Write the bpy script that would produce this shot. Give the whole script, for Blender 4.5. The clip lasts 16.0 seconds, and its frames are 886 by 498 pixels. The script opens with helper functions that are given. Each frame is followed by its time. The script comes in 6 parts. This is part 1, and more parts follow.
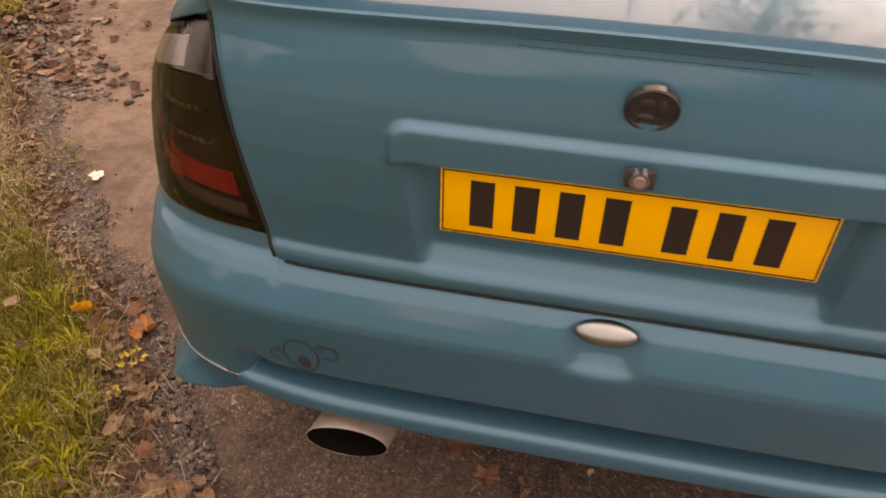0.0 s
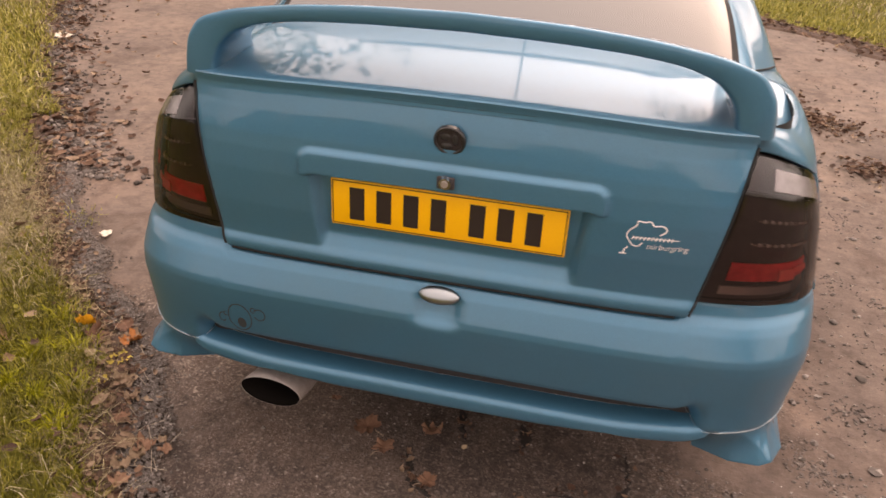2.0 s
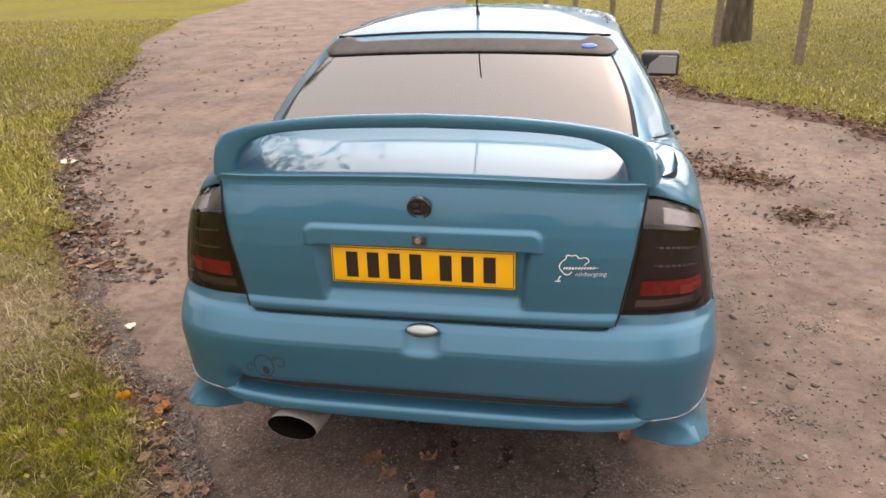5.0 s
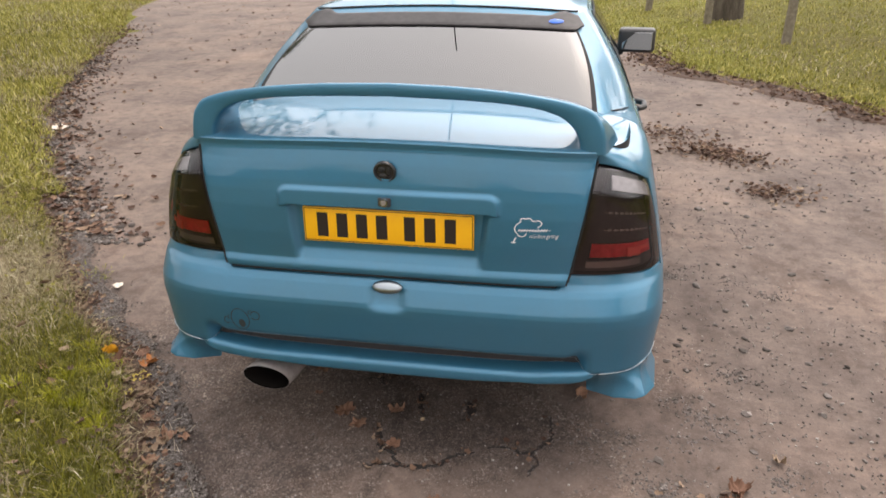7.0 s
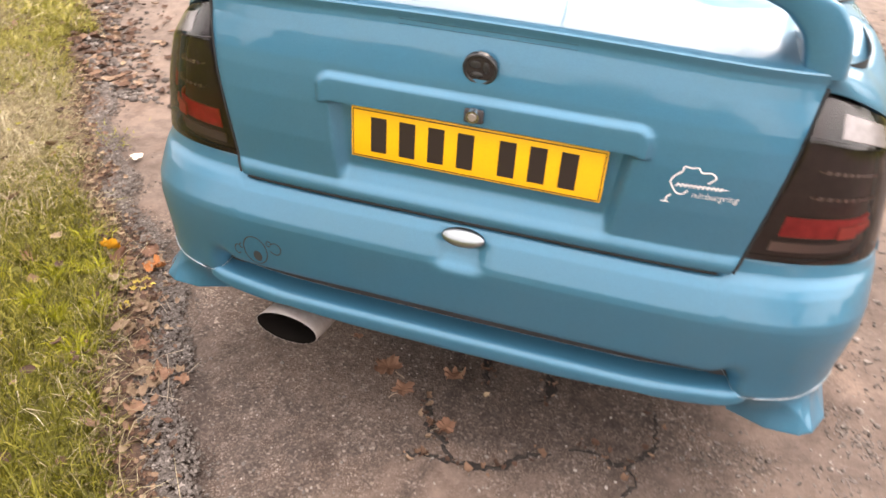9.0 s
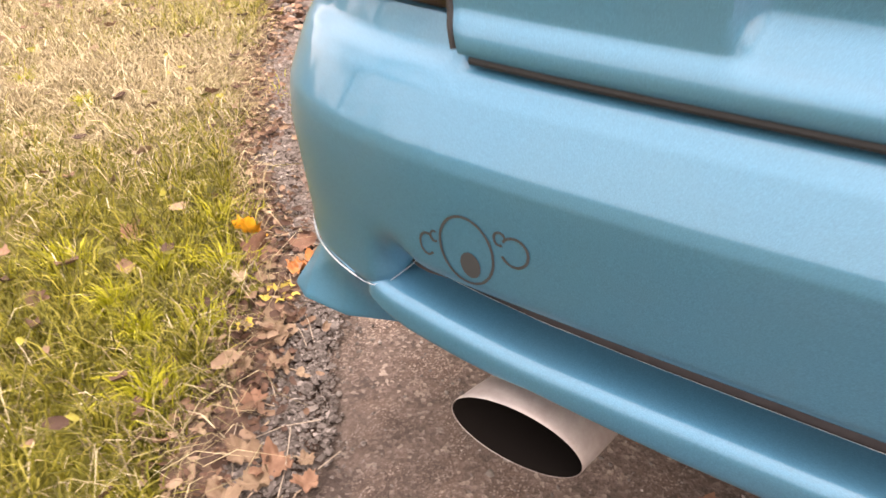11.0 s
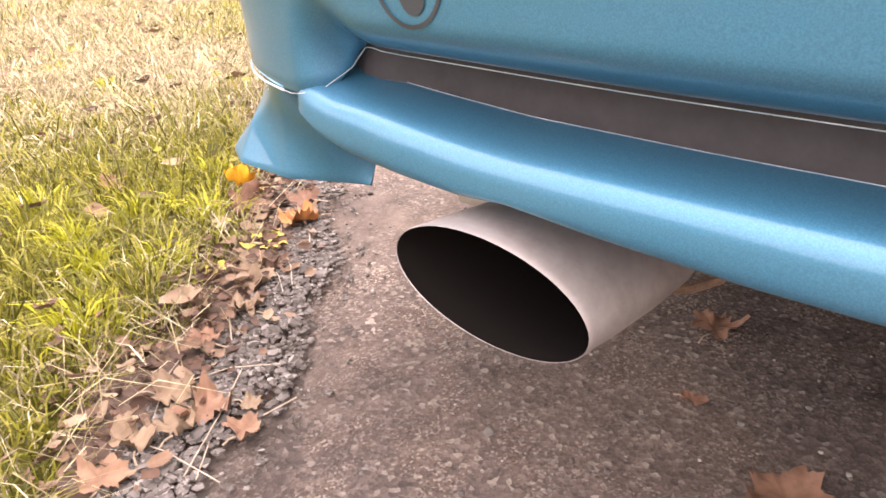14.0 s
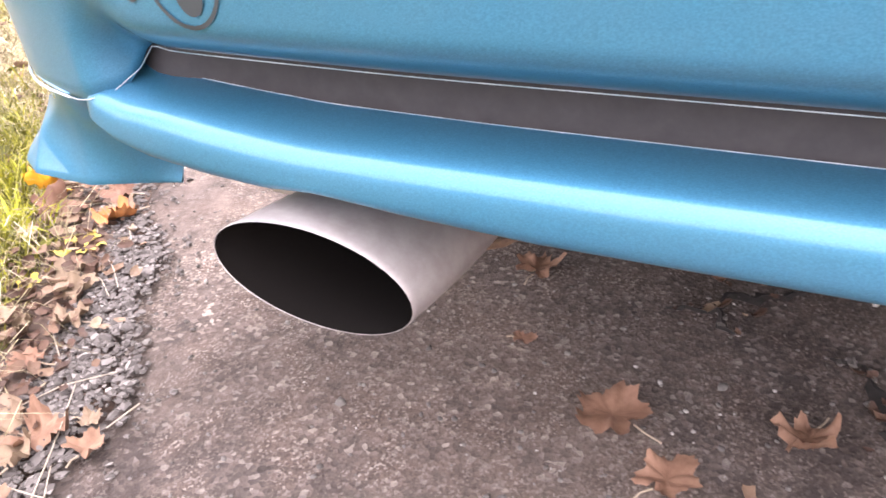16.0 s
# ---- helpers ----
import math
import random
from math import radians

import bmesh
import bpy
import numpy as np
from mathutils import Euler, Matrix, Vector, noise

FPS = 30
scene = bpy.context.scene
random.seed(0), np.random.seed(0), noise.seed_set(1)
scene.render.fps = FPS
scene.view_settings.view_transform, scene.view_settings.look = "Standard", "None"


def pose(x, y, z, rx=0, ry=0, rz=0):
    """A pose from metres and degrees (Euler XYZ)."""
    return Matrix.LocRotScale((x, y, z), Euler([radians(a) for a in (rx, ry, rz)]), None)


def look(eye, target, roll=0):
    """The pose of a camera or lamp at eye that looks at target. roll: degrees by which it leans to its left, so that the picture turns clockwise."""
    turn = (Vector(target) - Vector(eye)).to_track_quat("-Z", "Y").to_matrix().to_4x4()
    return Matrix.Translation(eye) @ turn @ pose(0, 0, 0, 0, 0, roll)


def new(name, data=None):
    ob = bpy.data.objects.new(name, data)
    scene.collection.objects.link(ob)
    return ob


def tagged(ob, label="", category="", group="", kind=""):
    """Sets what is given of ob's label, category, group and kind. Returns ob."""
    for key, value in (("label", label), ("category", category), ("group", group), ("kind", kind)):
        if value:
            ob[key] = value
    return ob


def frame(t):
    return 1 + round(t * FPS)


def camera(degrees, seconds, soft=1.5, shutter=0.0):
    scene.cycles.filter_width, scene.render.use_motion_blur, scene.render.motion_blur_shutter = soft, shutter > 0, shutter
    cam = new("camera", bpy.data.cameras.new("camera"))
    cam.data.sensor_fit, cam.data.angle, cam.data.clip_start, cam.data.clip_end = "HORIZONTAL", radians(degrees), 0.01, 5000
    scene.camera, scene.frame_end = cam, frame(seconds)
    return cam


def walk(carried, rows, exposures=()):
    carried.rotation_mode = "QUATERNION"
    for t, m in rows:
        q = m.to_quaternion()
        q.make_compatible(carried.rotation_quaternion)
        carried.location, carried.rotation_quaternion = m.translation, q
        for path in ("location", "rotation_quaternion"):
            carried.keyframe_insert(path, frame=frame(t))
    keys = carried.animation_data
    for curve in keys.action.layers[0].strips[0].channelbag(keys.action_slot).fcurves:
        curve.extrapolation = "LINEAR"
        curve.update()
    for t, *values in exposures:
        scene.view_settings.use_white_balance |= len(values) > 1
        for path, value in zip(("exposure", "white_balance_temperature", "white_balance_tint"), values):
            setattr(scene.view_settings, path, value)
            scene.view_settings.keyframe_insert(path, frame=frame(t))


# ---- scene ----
cam = camera(61.2, 16.0, soft=1.6, shutter=0.3)
PATH = [
    (0, (-0.085, -0.852, 1.437), (-0.39, 0.674, 0.18), 1.1),
    (0.5, (0.044, -0.963, 1.419), (-0.34, 0.557, 0.176), 1.5),
    (1, (0.118, -1.121, 1.477), (-0.393, 0.406, 0.29), -0.7),
    (1.5, (0.116, -1.25, 1.526), (-0.178, 0.416, 0.46), -1.0),
    (2, (0.288, -1.418, 1.544), (-0.065, 0.298, 0.58), 3.1),
    (2.5, (0.352, -1.522, 1.568), (-0.028, 0.211, 0.644), 0.2),
    (3, (0.384, -1.54, 1.562), (-0.049, 0.246, 0.774), -0.5),
    (3.5, (0.408, -1.583, 1.592), (0.014, 0.215, 0.808), -0.2),
    (4, (0.386, -1.647, 1.6), (0.017, 0.197, 0.918), -1.3),
    (4.2, (0.382, -1.694, 1.61), (0.053, 0.128, 0.853), -2.1),
    (6.3, (0.515, -2.02, 1.673), (0.138, -0.19, 0.961), -0.5),
    (6.5, (0.524, -2.013, 1.67), (0.164, -0.19, 0.931), -0.6),
    (7, (0.531, -2.006, 1.666), (0.204, -0.205, 0.862), -0.5),
    (7.5, (0.482, -1.934, 1.651), (0.134, -0.24, 0.647), -1.1),
    (8, (0.308, -1.701, 1.692), (0.118, -0.114, 0.49), -2.4),
    (8.5, (0.311, -1.533, 1.581), (0.049, 0.062, 0.404), -2.3),
    (9, (0.305, -1.309, 1.496), (-0.13, 0.293, 0.381), 3.8),
    (9.5, (0.187, -1.102, 1.444), (-0.495, 0.333, 0.229), 0.6),
    (9.7, (0.101, -1.043, 1.388), (-0.623, 0.382, 0.186), -0.9),
    (11.8, (-0.191, -0.389, 0.635), (-1.244, 0.982, -0.371), 0.4),
    (12, (-0.192, -0.383, 0.592), (-1.279, 0.98, -0.388), -0.0),
    (12.5, (-0.179, -0.41, 0.551), (-1.341, 0.971, -0.313), -1.3),
    (13, (-0.168, -0.417, 0.562), (-1.366, 0.936, -0.295), -2.4),
    (13.5, (-0.153, -0.427, 0.561), (-1.331, 0.946, -0.292), -2.4),
    (14, (-0.153, -0.426, 0.555), (-1.29, 0.958, -0.335), -2.1),
    (14.5, (-0.158, -0.421, 0.544), (-1.217, 1.007, -0.373), -1.0),
    (15, (-0.162, -0.413, 0.54), (-1.061, 1.103, -0.404), 0.2),
    (15.5, (-0.156, -0.419, 0.553), (-0.994, 1.124, -0.405), -1.7),
    (16, (-0.13, -0.426, 0.58), (-0.889, 1.125, -0.43), -3.7),
]
walk(cam, [(t, look(eye, target, roll)) for t, eye, target, roll in PATH],
     exposures=[(0, -0.64, 9700, 34), (0.5, -0.24, 9200, 33), (1, 0.31, 8900, 32), (1.5, -0.12, 8400, 30), (2, -0.52, 8100, 29), (2.5, -0.34, 7900, 28), (3, -0.17, 7700, 26), (3.5, -0.4, 7400, 22), (4, -0.36, 7400, 22), (6.3, -0.49, 6800, 16), (7, -0.45, 6600, 14), (7.5, -0.32, 6200, 11), (8, 0.15, 6100, 11), (8.5, 0.45, 6500, 14), (9, 0.42, 7100, 19), (9.6, 0.38, 7600, 22),
                (12, 1.13, 7500, 27), (13, 1.15, 7200, 26), (14, 1.2, 6900, 26), (15, 1.36, 6350, 25), (16, 1.58, 6200, 24)])

# ---- light: bright overcast ----
world = bpy.data.worlds.new("world")
scene.world = world
world.use_nodes = True
wn, wl = world.node_tree.nodes, world.node_tree.links
sky = wn.new("ShaderNodeTexSky")
sky.sky_type, sky.sun_disc = "NISHITA", False
sky.dust_density, sky.air_density = 7.0, 1.2
sky.sun_elevation, sky.sun_rotation = radians(59), radians(43)
mixw = wn.new("ShaderNodeMix")
mixw.data_type = "RGBA"
mixw.inputs[0].default_value = 0.22
skyw = wn.new("ShaderNodeVectorMath")
skyw.operation = "SCALE"
skyw.inputs[3].default_value = 0.10
wl.new(sky.outputs[0], skyw.inputs[0])
mixw.inputs[6].default_value = (1.0, 0.985, 0.96, 1)
wl.new(skyw.outputs[0], mixw.inputs[7])
# the cloud is brighter on the sun's side
wtc = wn.new("ShaderNodeTexCoord")
toward = wn.new("ShaderNodeVectorMath")
toward.operation, toward.inputs[1].default_value = "DOT_PRODUCT", (0.42, 0.78, 0.46)
wl.new(wtc.outputs["Generated"], toward.inputs[0])
veil = wn.new("ShaderNodeMapRange")
veil.interpolation_type = "SMOOTHSTEP"
for k, v in zip((1, 2, 3, 4), (-0.7, 0.95, 0.9, 1.45)):
    veil.inputs[k].default_value = v
wl.new(toward.outputs["Value"], veil.inputs[0])
glow = wn.new("ShaderNodeMapRange")
glow.interpolation_type = "SMOOTHSTEP"
for k, v in zip((1, 2, 3, 4), (0.7, 1.0, 0.0, 0.8)):
    glow.inputs[k].default_value = v
wl.new(toward.outputs["Value"], glow.inputs[0])
both = wn.new("ShaderNodeMath")
wl.new(veil.outputs[0], both.inputs[0])
wl.new(glow.outputs[0], both.inputs[1])
cloud = wn.new("ShaderNodeVectorMath")
cloud.operation = "SCALE"
wl.new(mixw.outputs[2], cloud.inputs[0])
wl.new(both.outputs[0], cloud.inputs[3])
wl.new(cloud.outputs[0], wn["Background"].inputs[0])
wn["Background"].inputs[1].default_value = 3.08

sun = new("sun", bpy.data.lights.new("sun", "SUN"))
sun.data.energy, sun.data.angle, sun.data.color = 0.7, radians(140), (1, 0.95, 0.87)
sun.matrix_world = look((2.6, 2.8, 6.4), (0, 0, 0))


# ---- materials ----
def mat(name, color, rough=0.5, metal=0.0, spec=0.5, coat=0.0, coat_rough=0.05):
    m = bpy.data.materials.new(name)
    m.use_nodes = True
    b = m.node_tree.nodes["Principled BSDF"]
    b.inputs["Base Color"].default_value = (*color, 1)
    b.inputs["Roughness"].default_value = rough
    b.inputs["Metallic"].default_value = metal
    b.inputs["Specular IOR Level"].default_value = spec
    b.inputs["Coat Weight"].default_value = coat
    b.inputs["Coat Roughness"].default_value = coat_rough
    return m


def nodes(m):
    return m.node_tree.nodes, m.node_tree.links, m.node_tree.nodes["Principled BSDF"]


def noise_node(m, scale, detail=4, rough=0.55, coord="Object", stretch=None):
    n, l, _ = nodes(m)
    tc, t = n.new("ShaderNodeTexCoord"), n.new("ShaderNodeTexNoise")
    t.inputs["Scale"].default_value, t.inputs["Detail"].default_value, t.inputs["Roughness"].default_value = scale, detail, rough
    if stretch:
        mp = n.new("ShaderNodeMapping")
        mp.inputs["Scale"].default_value = stretch
        l.new(tc.outputs[coord], mp.inputs[0])
        l.new(mp.outputs[0], t.inputs["Vector"])
    else:
        l.new(tc.outputs[coord], t.inputs["Vector"])
    return t


def ramp(m, source, stops):
    n, l, _ = nodes(m)
    r = n.new("ShaderNodeValToRGB")
    e = r.color_ramp.elements
    while len(e) < len(stops):
        e.new(0.5)
    for k, (p, c) in zip(e, stops):
        k.position, k.color = p, (*c, 1) if len(c) == 3 else c
    l.new(source, r.inputs[0])
    return r


def mix(m, fac, a, b, blend="MIX"):
    n, l, _ = nodes(m)
    x = n.new("ShaderNodeMix")
    x.data_type, x.blend_type = "RGBA", blend
    for k, v in ((0, fac), (6, a), (7, b)):
        if isinstance(v, (int, float)):
            x.inputs[k].default_value = v
        elif isinstance(v, tuple):
            x.inputs[k].default_value = (*v, 1)
        else:
            l.new(v, x.inputs[k])
    return x.outputs[2]


def bump(m, source, strength, distance):
    n, l, b = nodes(m)
    k = n.new("ShaderNodeBump")
    k.inputs["Strength"].default_value, k.inputs["Distance"].default_value = strength, distance
    l.new(source, k.inputs["Height"])
    l.new(k.outputs[0], b.inputs["Normal"])
    return k


def grey(v):
    return (v, v, v)


def paint_material():
    m = mat("teal metallic paint", (0.05, 0.2, 0.27), 0.52, 0.6, 0.4, 0.72, 0.05)
    n, l, b = nodes(m)
    flake = noise_node(m, 900, 2)
    # broad noise of the dusty film on the paint
    broad_tone = noise_node(m, 5, 6, 0.65)
    base = mix(m, ramp(m, flake.outputs[0], [(0.35, grey(0.0)), (0.7, grey(1.0))]).outputs[0], (0.03, 0.14, 0.228), (0.047, 0.184, 0.293))
    film = ramp(m, broad_tone.outputs[0], [(0.42, grey(0.0)), (0.8, grey(0.22))]).outputs[0]
    l.new(mix(m, film, base, (0.08, 0.15, 0.17)), b.inputs["Base Color"])
    b.inputs["Coat IOR"].default_value = 1.5
    l.new(ramp(m, broad_tone.outputs[0], [(0.3, grey(0.035)), (0.75, grey(0.11))]).outputs[0], b.inputs["Coat Roughness"])
    bump(m, noise_node(m, 420, 2).outputs[0], 0.012, 0.0003)
    return m


def tarmac_material():
    m = mat("worn gravelly tarmac", (0.2, 0.17, 0.15), 0.85, 0, 0.3)
    n, l, b = nodes(m)
    tc = n.new("ShaderNodeTexCoord")
    cells = []
    for scale in (150, 330):
        v = n.new("ShaderNodeTexVoronoi")
        v.inputs["Scale"].default_value = scale
        l.new(tc.outputs["Object"], v.inputs["Vector"])
        cells.append(v)
    sep = n.new("ShaderNodeSeparateColor")
    l.new(cells[0].outputs["Color"], sep.inputs[0])
    stones = ramp(m, sep.outputs[0], [(0.0, (0.058, 0.048, 0.043)), (0.55, (0.102, 0.086, 0.077)), (0.86, (0.148, 0.125, 0.111)), (0.97, (0.26, 0.24, 0.217))]).outputs[0]
    sep2 = n.new("ShaderNodeSeparateColor")
    l.new(cells[1].outputs["Color"], sep2.inputs[0])
    fine = ramp(m, sep2.outputs[1], [(0.0, (0.059, 0.044, 0.037)), (0.7, (0.119, 0.094, 0.079)), (0.97, (0.285, 0.261, 0.237))]).outputs[0]
    patch = noise_node(m, 1.1, 6, 0.6)
    away = n.new("ShaderNodeVectorMath")
    away.operation, away.inputs[1].default_value = "DISTANCE", (-0.5, 0.15, 0)
    l.new(tc.outputs["Object"], away.inputs[0])
    reach = n.new("ShaderNodeMath")
    reach.operation, reach.inputs[1].default_value = "MINIMUM", 2.2
    l.new(away.outputs["Value"], reach.inputs[0])
    field = n.new("ShaderNodeMath")
    field.operation, field.inputs[1].default_value = "MULTIPLY_ADD", 0.15
    l.new(reach.outputs[0], field.inputs[0])
    l.new(noise_node(m, 1.5, 12, 0.7).outputs[0], field.inputs[2])
    sheets = ramp(m, field.outputs[0], [(0.63, grey(0.0)), (0.69, grey(0.85))]).outputs[0]
    mudskin = mix(m, noise_node(m, 25, 6, 0.6).outputs[0], (0.118, 0.094, 0.082), (0.15, 0.124, 0.109))
    col = mix(m, ramp(m, noise_node(m, 14, 5).outputs[0], [(0.4, grey(0)), (0.65, grey(1))]).outputs[0], stones, fine)
    dirt = mix(m, ramp(m, noise_node(m, 3.2, 7, 0.7).outputs[0], [(0.45, grey(0)), (0.72, grey(0.75))]).outputs[0], col, (0.1, 0.078, 0.066))
    dirt = mix(m, sheets, dirt, mudskin)
    shade = ramp(m, patch.outputs[0], [(0.34, (0.74, 0.73, 0.74)), (0.5, (0.95, 0.94, 0.93)), (0.66, (1.2, 1.14, 1.09))]).outputs[0]
    worn = ramp(m, noise_node(m, 11, 9, 0.78).outputs[0], [(0.4, (0.74, 0.73, 0.73)), (0.5, (0.98, 0.98, 0.98)), (0.62, (1.18, 1.165, 1.15))]).outputs[0]
    # tarmac darker round the car's rear, paler with distance from it
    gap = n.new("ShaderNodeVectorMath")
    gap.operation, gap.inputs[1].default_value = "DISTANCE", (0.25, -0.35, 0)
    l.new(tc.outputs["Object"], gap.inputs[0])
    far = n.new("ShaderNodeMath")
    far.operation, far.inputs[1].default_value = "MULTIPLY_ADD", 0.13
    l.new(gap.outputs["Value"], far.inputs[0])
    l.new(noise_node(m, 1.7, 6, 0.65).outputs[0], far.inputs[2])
    broad_tone = ramp(m, far.outputs[0], [(0.55, (0.9, 0.84, 0.815)), (1.0, (1.2, 1.15, 1.11))]).outputs[0]
    shade = mix(m, 1.0, shade, broad_tone, "MULTIPLY")
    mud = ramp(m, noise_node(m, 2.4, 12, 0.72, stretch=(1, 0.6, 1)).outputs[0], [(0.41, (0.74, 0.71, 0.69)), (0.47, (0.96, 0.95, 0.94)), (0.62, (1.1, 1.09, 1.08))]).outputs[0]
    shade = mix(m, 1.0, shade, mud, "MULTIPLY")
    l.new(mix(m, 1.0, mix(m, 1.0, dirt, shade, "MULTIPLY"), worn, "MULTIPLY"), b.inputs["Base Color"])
    add = n.new("ShaderNodeMath")
    add.operation = "ADD"
    damp = n.new("ShaderNodeMath")
    damp.operation, damp.inputs[1].default_value = "MULTIPLY", 0.35
    l.new(cells[0].outputs["Distance"], damp.inputs[0])
    l.new(damp.outputs[0], add.inputs[0])
    l.new(noise_node(m, 42, 8, 0.78).outputs[0], add.inputs[1])
    rough = n.new("ShaderNodeMath")
    rough.operation = "MULTIPLY"
    thin = ramp(m, sheets, [(0.0, grey(1.0)), (1.0, grey(0.3))]).outputs[0]
    l.new(add.outputs[0], rough.inputs[0])
    l.new(thin, rough.inputs[1])
    bump(m, rough.outputs[0], 0.6, 0.007)
    return m


def ground_material():
    m = mat("grassy soil", (0.1, 0.1, 0.04), 0.95, 0, 0.2)
    n, l, b = nodes(m)
    big, small, tiny = noise_node(m, 0.35, 6, 0.6), noise_node(m, 6, 6, 0.7), noise_node(m, 70, 5, 0.7)
    green = ramp(m, small.outputs[0], [(0.25, (0.07, 0.074, 0.008)), (0.5, (0.165, 0.165, 0.016)), (0.75, (0.28, 0.245, 0.036))]).outputs[0]
    dry = ramp(m, tiny.outputs[0], [(0.3, (0.07, 0.058, 0.024)), (0.7, (0.2, 0.16, 0.062))]).outputs[0]
    col = mix(m, ramp(m, big.outputs[0], [(0.42, grey(0.1)), (0.64, grey(0.75))]).outputs[0], green, dry)
    l.new(mix(m, 0.6, col, ramp(m, tiny.outputs[0], [(0.3, grey(0.55)), (0.7, grey(1.25))]).outputs[0], "MULTIPLY"), b.inputs["Base Color"])
    bump(m, tiny.outputs[0], 1.0, 0.03)
    return m


def island_material(name, stops, rough=0.7, transl=0.0, spec=0.3):
    m = mat(name, stops[0][1], rough, 0, spec)
    n, l, b = nodes(m)
    g = n.new("ShaderNodeNewGeometry")
    c = ramp(m, g.outputs["Random Per Island"], stops).outputs[0]
    f = noise_node(m, 90, 3).outputs[0]
    c = mix(m, 0.5, c, ramp(m, f, [(0.3, grey(0.7)), (0.7, grey(1.25))]).outputs[0], "MULTIPLY")
    l.new(c, b.inputs["Base Color"])
    if transl:
        t, x = n.new("ShaderNodeBsdfTranslucent"), n.new("ShaderNodeMixShader")
        l.new(c, t.inputs[0])
        x.inputs[0].default_value = transl
        l.new(b.outputs[0], x.inputs[1])
        l.new(t.outputs[0], x.inputs[2])
        l.new(x.outputs[0], n["Material Output"].inputs[0])
    return m


def object_material(name, stops, rough=0.7, transl=0.0):
    m = mat(name, stops[0][1], rough, 0, 0.3)
    n, l, b = nodes(m)
    o = n.new("ShaderNodeObjectInfo")
    c = ramp(m, o.outputs["Random"], stops).outputs[0]
    f = noise_node(m, 45, 5, 0.65)
    c = mix(m, 0.8, c, ramp(m, f.outputs[0], [(0.3, (0.6, 0.52, 0.45)), (0.7, (1.2, 1.18, 1.1))]).outputs[0], "MULTIPLY")
    l.new(c, b.inputs["Base Color"])
    bump(m, f.outputs[0], 0.4, 0.002)
    return m


def glass_material(name, tint, rough=0.02, ior=1.55):
    """Tinted pane: a dark see-through layer under a mirror-like gloss."""
    m = mat(name, grey(0), rough)
    n, l, b = nodes(m)
    t, g, f, x = n.new("ShaderNodeBsdfTransparent"), n.new("ShaderNodeBsdfGlossy"), n.new("ShaderNodeFresnel"), n.new("ShaderNodeMixShader")
    t.inputs[0].default_value = (*tint, 1)
    g.inputs["Roughness"].default_value = rough
    f.inputs[0].default_value = ior
    l.new(f.outputs[0], x.inputs[0])
    l.new(t.outputs[0], x.inputs[1])
    l.new(g.outputs[0], x.inputs[2])
    l.new(x.outputs[0], n["Material Output"].inputs[0])
    return m


def bark_material():
    m = mat("bark", (0.1, 0.08, 0.06), 0.9, 0, 0.2)
    n, l, b = nodes(m)
    f = noise_node(m, 9, 8, 0.7, stretch=(1, 1, 0.25))
    l.new(ramp(m, f.outputs[0], [(0.3, (0.045, 0.036, 0.028)), (0.55, (0.12, 0.098, 0.075)), (0.8, (0.2, 0.18, 0.14))]).outputs[0], b.inputs["Base Color"])
    bump(m, f.outputs[0], 1.0, 0.05)
    return m


def steel_material():
    m = mat("heat-dulled steel", (0.55, 0.5, 0.46), 0.38, 0.75)
    n, l, b = nodes(m)
    f = noise_node(m, 30, 6, 0.7)
    l.new(ramp(m, f.outputs[0], [(0.3, (0.36, 0.315, 0.295)), (0.7, (0.47, 0.425, 0.405))]).outputs[0], b.inputs["Base Color"])
    l.new(ramp(m, f.outputs[0], [(0.3, grey(0.62)), (0.7, grey(0.5))]).outputs[0], b.inputs["Roughness"])
    return m


def speckled(name, a, b_, rough, scale=40, metal=0.0, spec=0.5):
    m = mat(name, a, rough, metal, spec)
    n, l, b = nodes(m)
    f = noise_node(m, scale, 5, 0.65)
    l.new(ramp(m, f.outputs[0], [(0.3, a), (0.7, b_)]).outputs[0], b.inputs["Base Color"])
    bump(m, f.outputs[0], 0.15, 0.001)
    return m


PAINT = paint_material()
TARMAC, GROUND, BARK, STEEL = tarmac_material(), ground_material(), bark_material(), steel_material()
BLACK = speckled("black plastic", (0.012, 0.012, 0.013), (0.03, 0.029, 0.028), 0.5)
DARK = speckled("dark recess plastic", (0.034, 0.030, 0.032), (0.046, 0.041, 0.043), 0.65, 60, 0.0, 0.3)
SEAM = mat("shut line rubber", (0.008, 0.009, 0.01), 0.8)
# soot in the exhaust; also the near-black, light-absorbing boxes under the car
SOOT_UNDERSIDE = mat("soot and near-black underside", (0.006, 0.005, 0.0045), 0.95, 0, 0.04)
DISH = mat("dull chrome", (0.3, 0.33, 0.35), 0.3, 1.0)
CHROME = mat("chrome", (0.4, 0.4, 0.41), 0.22, 1.0)
GLOSSBLACK = mat("gloss black", (0.02, 0.02, 0.022), 0.18, 0, 0.5, 0.5)
VISOR = speckled("smoked acrylic", (0.022, 0.02, 0.02), (0.045, 0.041, 0.041), 0.42, 20, 0.0, 0.22)
YELLOW = speckled("yellow reflective plate", (0.86, 0.42, 0.008), (0.92, 0.48, 0.012), 0.35, 300)
PLATEINK = mat("plate ink", (0.02, 0.012, 0.01), 0.5)
SMOKE = glass_material("smoked lamp cover", (0.62, 0.55, 0.55), 0.05)
PANE = glass_material("tinted glass", (0.035, 0.033, 0.032), 0.01, 2.45)
LAMPBACK = speckled("lamp inside", (0.024, 0.018, 0.019), (0.045, 0.033, 0.033), 0.3, 60)
